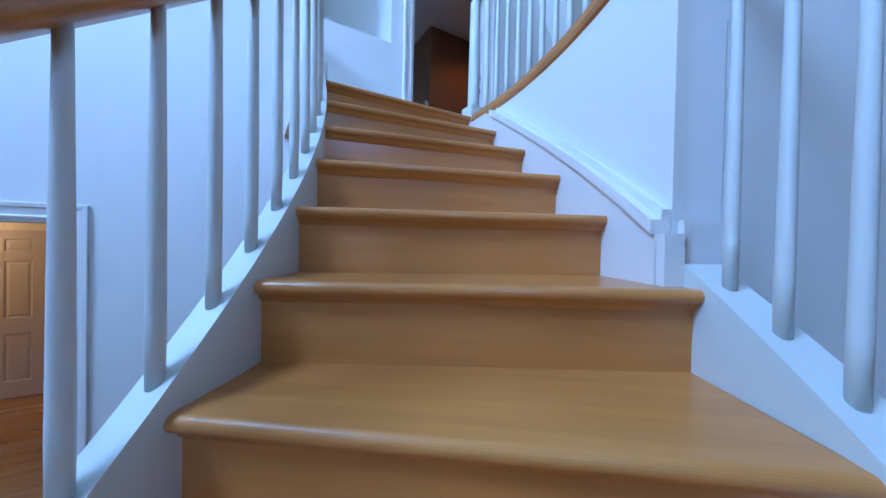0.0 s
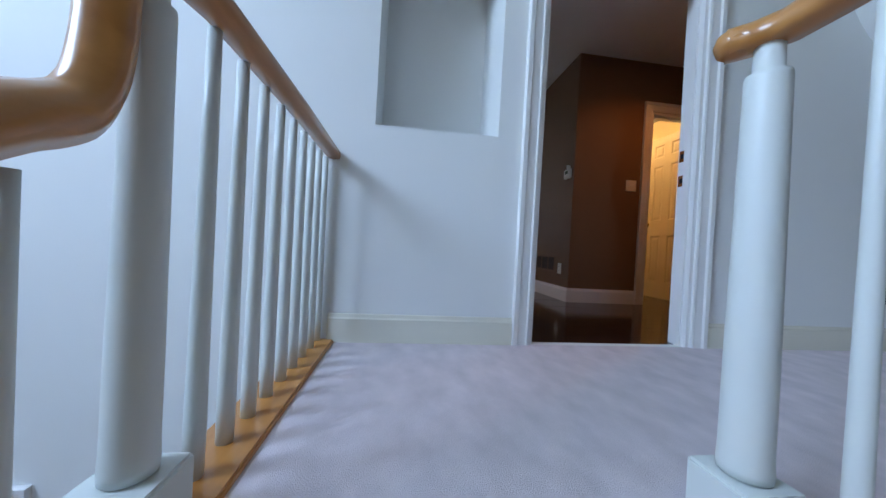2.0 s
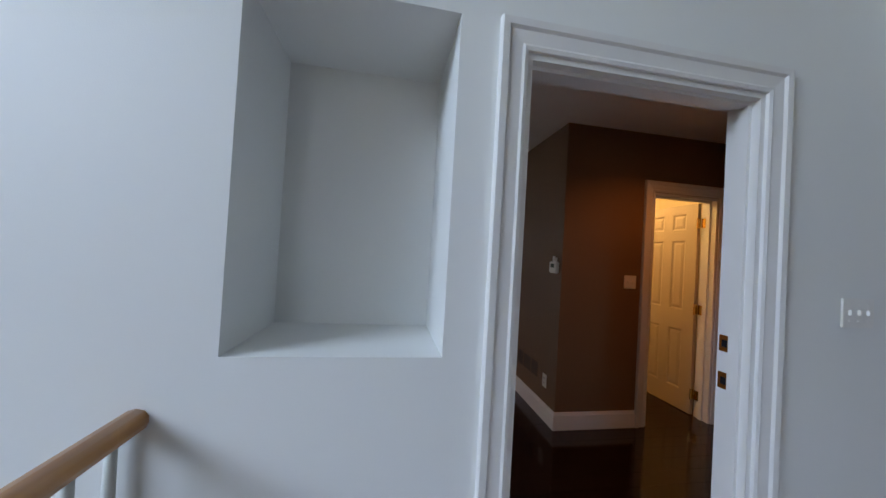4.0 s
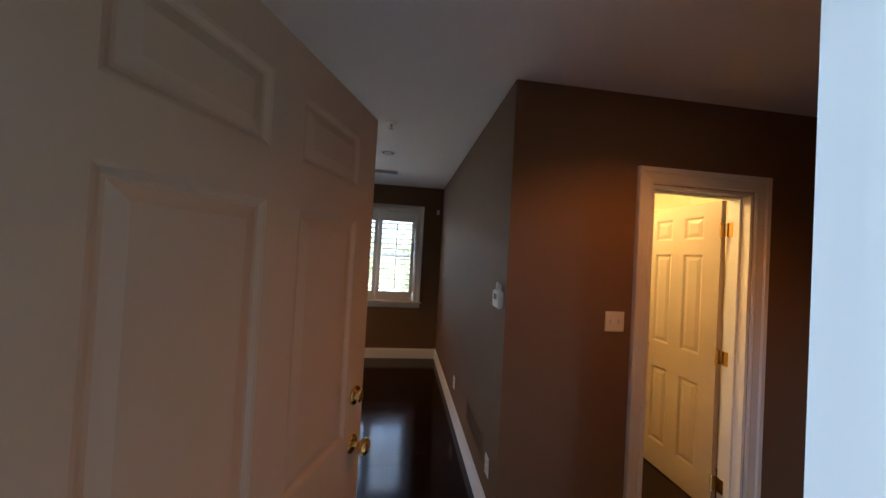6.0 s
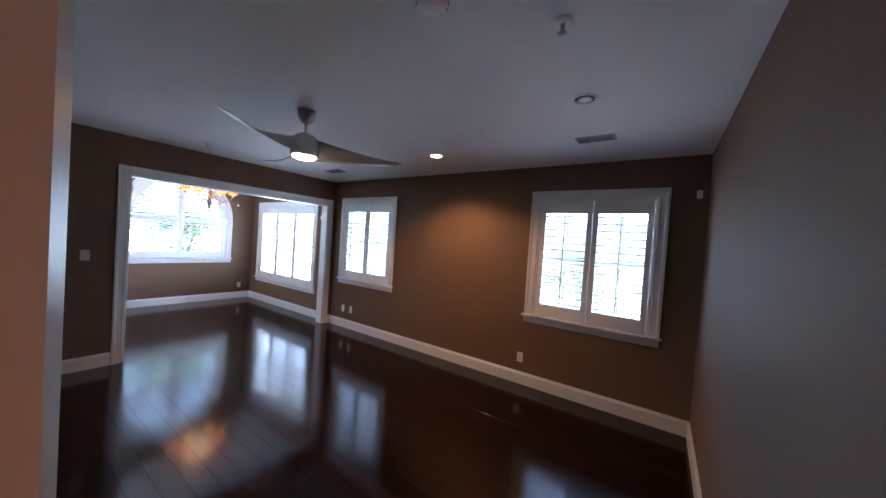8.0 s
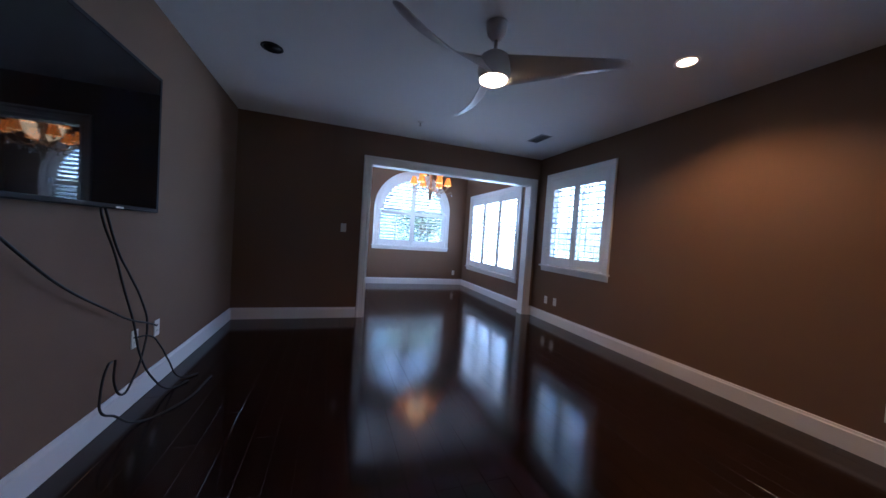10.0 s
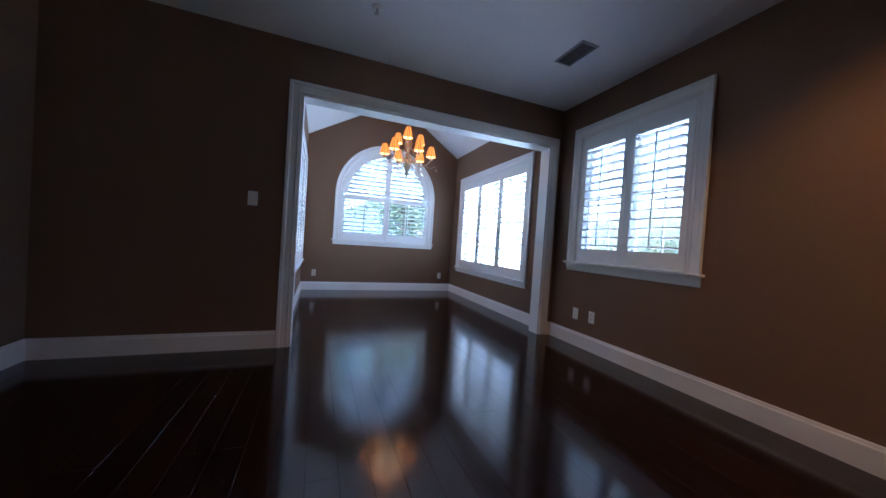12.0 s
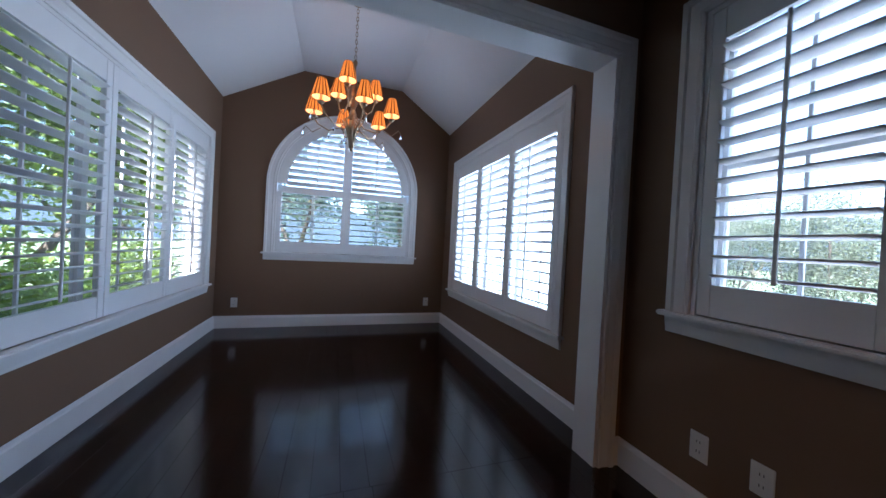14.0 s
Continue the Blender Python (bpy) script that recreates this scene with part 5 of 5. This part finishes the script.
for x in (-3.95, -3.13):
    panel_door("hall_closet_door", 0.79, 2.03, "cream six-panel closet door in the lower hall", pose(x, 3.075, LOW, 0, 0, 0), ((0.93, False),))

# ---- outdoors ----
LAWN = mat("lawn", (0.13, 0.16, 0.075), 0.9, vary=0.3, scale=1.5, bump=0.6, bscale=40)
BARK = mat("bark", (0.12, 0.09, 0.065), 0.9, vary=0.3, scale=12, bump=0.6, bscale=30)

def leafy(name, front, through_):
    """A thin leaf: part of the light passes through it, with a tone of its own for each leaf."""
    m = bpy.data.materials.new(name)
    m.use_nodes = True
    n, l = m.node_tree.nodes, m.node_tree.links
    b, tl, mx, geo = n["Principled BSDF"], n.new("ShaderNodeBsdfTranslucent"), n.new("ShaderNodeMixShader"), n.new("ShaderNodeNewGeometry")
    b.inputs["Roughness"].default_value, b.inputs["Specular IOR Level"].default_value = 0.5, 0.3
    mr = n.new("ShaderNodeMapRange")
    mr.inputs[3].default_value, mr.inputs[4].default_value = 0.6, 1.4
    l.new(geo.outputs["Random Per Island"], mr.inputs[0])
    for color, socket in ((front, b.inputs["Base Color"]), (through_, tl.inputs[0])):
        hs = n.new("ShaderNodeHueSaturation")
        hs.inputs["Color"].default_value = (*color, 1)
        l.new(mr.outputs[0], hs.inputs["Value"])
        l.new(hs.outputs[0], socket)
    mx.inputs[0].default_value = 0.45
    l.new(b.outputs[0], mx.inputs[1])
    l.new(tl.outputs[0], mx.inputs[2])
    l.new(mx.outputs[0], n["Material Output"].inputs[0])
    return m


LEAF = leafy("leaf", (0.12, 0.17, 0.035), (0.3, 0.4, 0.06))
# pale blue-green stands in for haze over the farther trees
LEAF2 = leafy("blue_green_leaf", (0.1, 0.13, 0.095), (0.2, 0.26, 0.17))
# haze is put into this pale, greyed leaf colour
HEDGE = leafy("dusty_leaf", (0.12, 0.132, 0.09), (0.27, 0.3, 0.19))
ASPH = mat("asphalt", (0.05, 0.05, 0.052), 0.85, vary=0.2, scale=3, bump=0.4, bscale=200)
GZ = -3.1
bm = bmesh.new()
vs = [bm.verts.new((x, y, GZ)) for x, y in ((-700, -700), (700, -700), (700, 700), (-700, 700))]
bm.faces.new(vs)
tagged(obj("ground", bm, LAWN), "green lawn round the house", "ground", kind="structure")
tagged(obj("road", B(-300, 20, GZ, 300, 27, GZ + 0.02), ASPH), "grey asphalt road beyond the lawn", "road", kind="structure")


# added pale slab: bounces sun up through the windows to the ceiling
tagged(obj("driveway", B(-14, 5.0, GZ, 12, 15.5, GZ + 0.03), mat("pale_concrete", (0.46, 0.455, 0.44), 0.8, vary=0.1, scale=0.8, bump=0.3, bscale=90)), "added pale concrete slab that bounces sun into the rooms", "driveway", kind="structure")


def shrub(x, y, h, w, leafmat, seed, leaves, label):
    """A rounded bush: short stems and a ragged mass of leaves."""
    rnd = random.Random(seed)
    e = tagged(empty("shrub", pose(x, y, GZ)), label, "shrub", group="shrubs round the house")
    bm = bmesh.new()
    for k in range(5):
        a = 2 * math.pi * k / 5
        sweep(bm, [(0.1 * math.cos(a), 0.1 * math.sin(a), 0), (0.2 * w * math.cos(a), 0.2 * w * math.sin(a), h * 0.35), (0.3 * w * math.cos(a), 0.3 * w * math.sin(a), h * 0.7)], circle(0.03, 6), up=(0.3, 0.2, 1))
    part("stems", bm, BARK, e)
    verts, faces = [], []
    lumps = [(rnd.uniform(-0.3, 0.3) * w, rnd.uniform(-0.3, 0.3) * w, rnd.uniform(0.3, 0.75) * h, rnd.uniform(0.18, 0.3)) for _ in range(14)]
    for _ in range(leaves):
        lx, ly, lz, lr = rnd.choice(lumps)
        v = Vector((rnd.gauss(0, 1), rnd.gauss(0, 1), rnd.gauss(0, 1))).normalized() * rnd.uniform(0.6, 1.1) * lr
        c_ = Vector((lx + v.x * w, ly + v.y * w, max(0.05, lz + v.z * h)))
        s_ = rnd.uniform(0.03, 0.06)
        u = Vector((rnd.gauss(0, 1), rnd.gauss(0, 1), rnd.gauss(0, 0.6))).normalized()
        w_ = u.cross(Vector((rnd.gauss(0, 1), rnd.gauss(0, 1), rnd.gauss(0, 1)))).normalized()
        i0 = len(verts)
        verts += [tuple(c_ - u * s_), tuple(c_ + w_ * s_ * 0.45), tuple(c_ + u * s_), tuple(c_ - w_ * s_ * 0.45)]
        faces.append((i0, i0 + 1, i0 + 2, i0 + 3))
    me = bpy.data.meshes.new("foliage")
    me.from_pydata(verts, [], faces)
    me.materials.append(leafmat)
    o = new("foliage", me)
    o.parent = e


def tree(x, y, h, spread, leafmat, seed, leaves, label):
    rnd = random.Random(seed)
    e = tagged(empty("tree", pose(x, y, GZ)), label, "tree", group="trees round the house")
    bm = bmesh.new()
    tips = []

    def limb(p, d, r, ln, depth):
        pts_ = [p]
        q_ = Vector(p)
        dd = Vector(d)
        for k in range(3):
            dd = (dd + Vector((rnd.uniform(-0.25, 0.25), rnd.uniform(-0.25, 0.25), rnd.uniform(-0.05, 0.15)))).normalized()
            q_ = q_ + dd * ln / 3
            pts_.append(tuple(q_))
        rings = []
        for k, p_ in enumerate(pts_):
            rad = r * (1 - 0.2 * k)
            rings.append([bm.verts.new((p_[0] + rad * math.cos(a), p_[1] + rad * math.sin(a), p_[2])) for a in [2 * math.pi * j / 7 for j in range(7)]])
        for a, b in zip(rings, rings[1:]):
            for j in range(7):
                bm.faces.new((a[j], a[(j + 1) % 7], b[(j + 1) % 7], b[j]))
        if depth == 0:
            tips.append(q_)
            return
        for _ in range(3 if depth > 1 else 4):
            nd = (dd * 0.6 + Vector((rnd.uniform(-1, 1), rnd.uniform(-1, 1), rnd.uniform(0.0, 0.8)))).normalized()
            limb(tuple(q_), nd, r * 0.55, ln * rnd.uniform(0.55, 0.8), depth - 1)
        tips.append(q_)

    limb((0, 0, 0), (0, 0, 1), h * 0.028, h * 0.42, 3)
    part("trunk", bm, BARK, e)
    verts, faces = [], []
    for _ in range(leaves):
        t_ = rnd.choice(tips)
        rr = spread * 0.32 * rnd.random() ** 0.5
        v = Vector((rnd.gauss(0, 1), rnd.gauss(0, 1), rnd.gauss(0, 0.8))).normalized() * rr
        c_ = t_ + v
        s_ = rnd.uniform(0.05, 0.1)
        u = Vector((rnd.gauss(0, 1), rnd.gauss(0, 1), rnd.gauss(0, 0.6))).normalized()
        w_ = u.cross(Vector((rnd.gauss(0, 1), rnd.gauss(0, 1), rnd.gauss(0, 1)))).normalized()
        i0 = len(verts)
        verts += [tuple(c_ - u * s_), tuple(c_ + w_ * s_ * 0.45), tuple(c_ + u * s_), tuple(c_ - w_ * s_ * 0.45)]
        faces.append((i0, i0 + 1, i0 + 2, i0 + 3))
    me = bpy.data.meshes.new("crown")
    me.from_pydata(verts, [], faces)
    me.materials.append(leafmat)
    o = new("crown", me)
    o.parent = e
    return e


for k, (x, y, h, s, lm, n, lb) in enumerate((
        (-10.2, -2.2, 7.5, 4.5, LEAF, 36000, "leafy green tree beside the alcove"),
        (-12.0, -5.8, 8.5, 5.0, LEAF, 36000, "leafy green tree beside the alcove"),
        (-14.0, -2.8, 8.5, 5.0, LEAF, 36000, "leafy green tree beside the alcove"),
        (-17.0, 1.6, 8.0, 4.6, LEAF2, 14000, "leafy blue-green tree west of the house"),
        (-16.0, 5.8, 7.0, 4.0, LEAF2, 14000, "leafy blue-green tree west of the house"),
        (-22.0, 9.0, 9.0, 5.0, HEDGE, 9000, "green tree west of the house"),
        (-24.0, 31.0, 8.0, 5.0, LEAF2, 9000, "blue-green tree across the road"),
        (-9.5, 32.0, 7.5, 5.0, LEAF2, 9000, "blue-green tree across the road"),
        (8.0, 33.0, 8.0, 5.5, HEDGE, 9000, "green tree across the road"),
        (-18.0, 30.0, 8.5, 5.5, HEDGE, 9000, "green tree across the road"))):
    tree(x, y, h, s, lm, 11 + k, n, lb)
for k, (x, y, h, w) in enumerate(((-7.9, -0.5, 4.4, 2.6), (-9.3, -1.2, 4.0, 2.6), (-11.3, -0.9, 4.4, 3.0), (-10.3, 0.2, 3.2, 2.2), (-13.5, 0.2, 3.6, 2.8))):
    shrub(x, y, h, w, LEAF, 40 + k, 22000, "tall sunlit green shrub by the alcove")
for k, (x, y, h, w) in enumerate(((-2.0, 18.3, 7.4, 4.4), (-5.2, 18.2, 7.9, 4.6), (1.6, 18.3, 6.8, 4.4), (-8.6, 18.0, 7.2, 4.4), (-12.2, 18.3, 7.0, 4.4), (4.8, 18.0, 6.6, 4.4), (-15.6, 18.3, 7.0, 4.4), (-14.5, 3.6, 2.8, 2.6), (-15.0, 7.4, 3.0, 2.8))):
    shrub(x, y, h, w, HEDGE, 60 + k, 30000 if h > 4 else 7000, "tall shrub at the edge of the lawn, its green greyed for haze")
# wooded hills far off, with haze put into the blue tint of their colour
bm = bmesh.new()
for ring_r, base_h in ((230, 40), (330, 75)):
    prev = None
    for k in range(121):
        a = 2 * math.pi * k / 120
        hh = base_h * (0.55 + 0.6 * noise.noise((math.cos(a) * 3, math.sin(a) * 3, ring_r)) + 0.25 * noise.noise((math.cos(a) * 14, math.sin(a) * 14, ring_r)))
        cur = (bm.verts.new((ring_r * math.cos(a), ring_r * math.sin(a), GZ - 1)), bm.verts.new(((ring_r + 60) * math.cos(a), (ring_r + 60) * math.sin(a), GZ + max(4, hh))))
        if prev:
            bm.faces.new((prev[0], cur[0], cur[1], prev[1]))
        prev = cur
tagged(obj("backdrop_hills", bm, mat("far_woods", (0.022, 0.036, 0.046), 0.95, vary=0.35, scale=0.15)), "wooded hills on the horizon, tinted blue for haze", "hills", kind="structure")

# ---- floor pieces ----


def plank_mesh(w, ln):
    bm = bmesh.new()
    c = 0.0006
    lo = [bm.verts.new(p) for p in ((0, 0, -0.012), (ln, 0, -0.012), (ln, w, -0.012), (0, w, -0.012))]
    md = [bm.verts.new(p) for p in ((0, 0, -c), (ln, 0, -c), (ln, w, -c), (0, w, -c))]
    hi = [bm.verts.new(p) for p in ((c, c, 0), (ln - c, c, 0), (ln - c, w - c, 0), (c, w - c, 0))]
    for a, b in ((lo, md), (md, hi)):
        for i in range(4):
            bm.faces.new((a[i], a[(i + 1) % 4], b[(i + 1) % 4], b[i]))
    bm.faces.new(hi)
    return bm


def planks(parent, x0, x1, y0, y1, material, seed, z=0.0, w=0.1255, gap=0.0007):
    rnd = random.Random(seed)
    cache = {}
    y = y0
    while y < y1 - 0.01:
        ww = min(w, y1 - y) - gap
        x = x0
        ln = rnd.choice((0.6, 0.9, 1.2, 1.5))
        while x < x1 - 0.01:
            L = min(ln, x1 - x)
            if x1 - x - L < 0.25:
                L = x1 - x
            key = (round(ww, 3), round(L, 2))
            if key not in cache:
                cache[key] = part("plank", plank_mesh(ww, L - gap), material, parent)
                o = cache[key]
                o.matrix_basis = pose(x, y, z)
            else:
                again(cache[key], parent, pose(x, y, z, rnd.uniform(-0.11, 0.11), rnd.uniform(-0.02, 0.02), 0))
            x += L
            ln = rnd.choice((1.2, 1.5, 1.8, 2.1))
        y += w


planks(floor_bed, XW - 0.15, 3.0, 0.06, NW, ESPRESSO, 5)
planks(floor_alc, XA, XW - 0.15 - 0.001, AS, NW, ESPRESSO, 8)

# herringbone blocks of the foyer, by the doorway
blk, BW = None, 0.088
for a in range(-40, 41):
    for b in range(-40, 41):
        d = (a - b) % 6
        if d not in (0, 3):
            continue
        u, v = (a + 1.5, b + 0.5) if d == 0 else (a + 0.5, b - 0.5)
        px, py = -3.1 + BW * (u - v) * 0.7071, -1.0 + BW * (u + v) * 0.7071
        if not (-4.2 < px < -2.0 and -1.75 < py < -0.12):
            continue
        m = pose(px, py, LOW, 0, 0, 45 if d == 0 else 135)
        if blk is None:
            blk = part("parquet_block", B(-1.5 * BW + 0.001, -BW / 2 + 0.001, -0.009, 1.5 * BW - 0.001, BW / 2 - 0.001, 0.0), HALLWOOD, floor_foyer)
            blk.matrix_basis = m
        else:
            again(blk, floor_foyer, m)
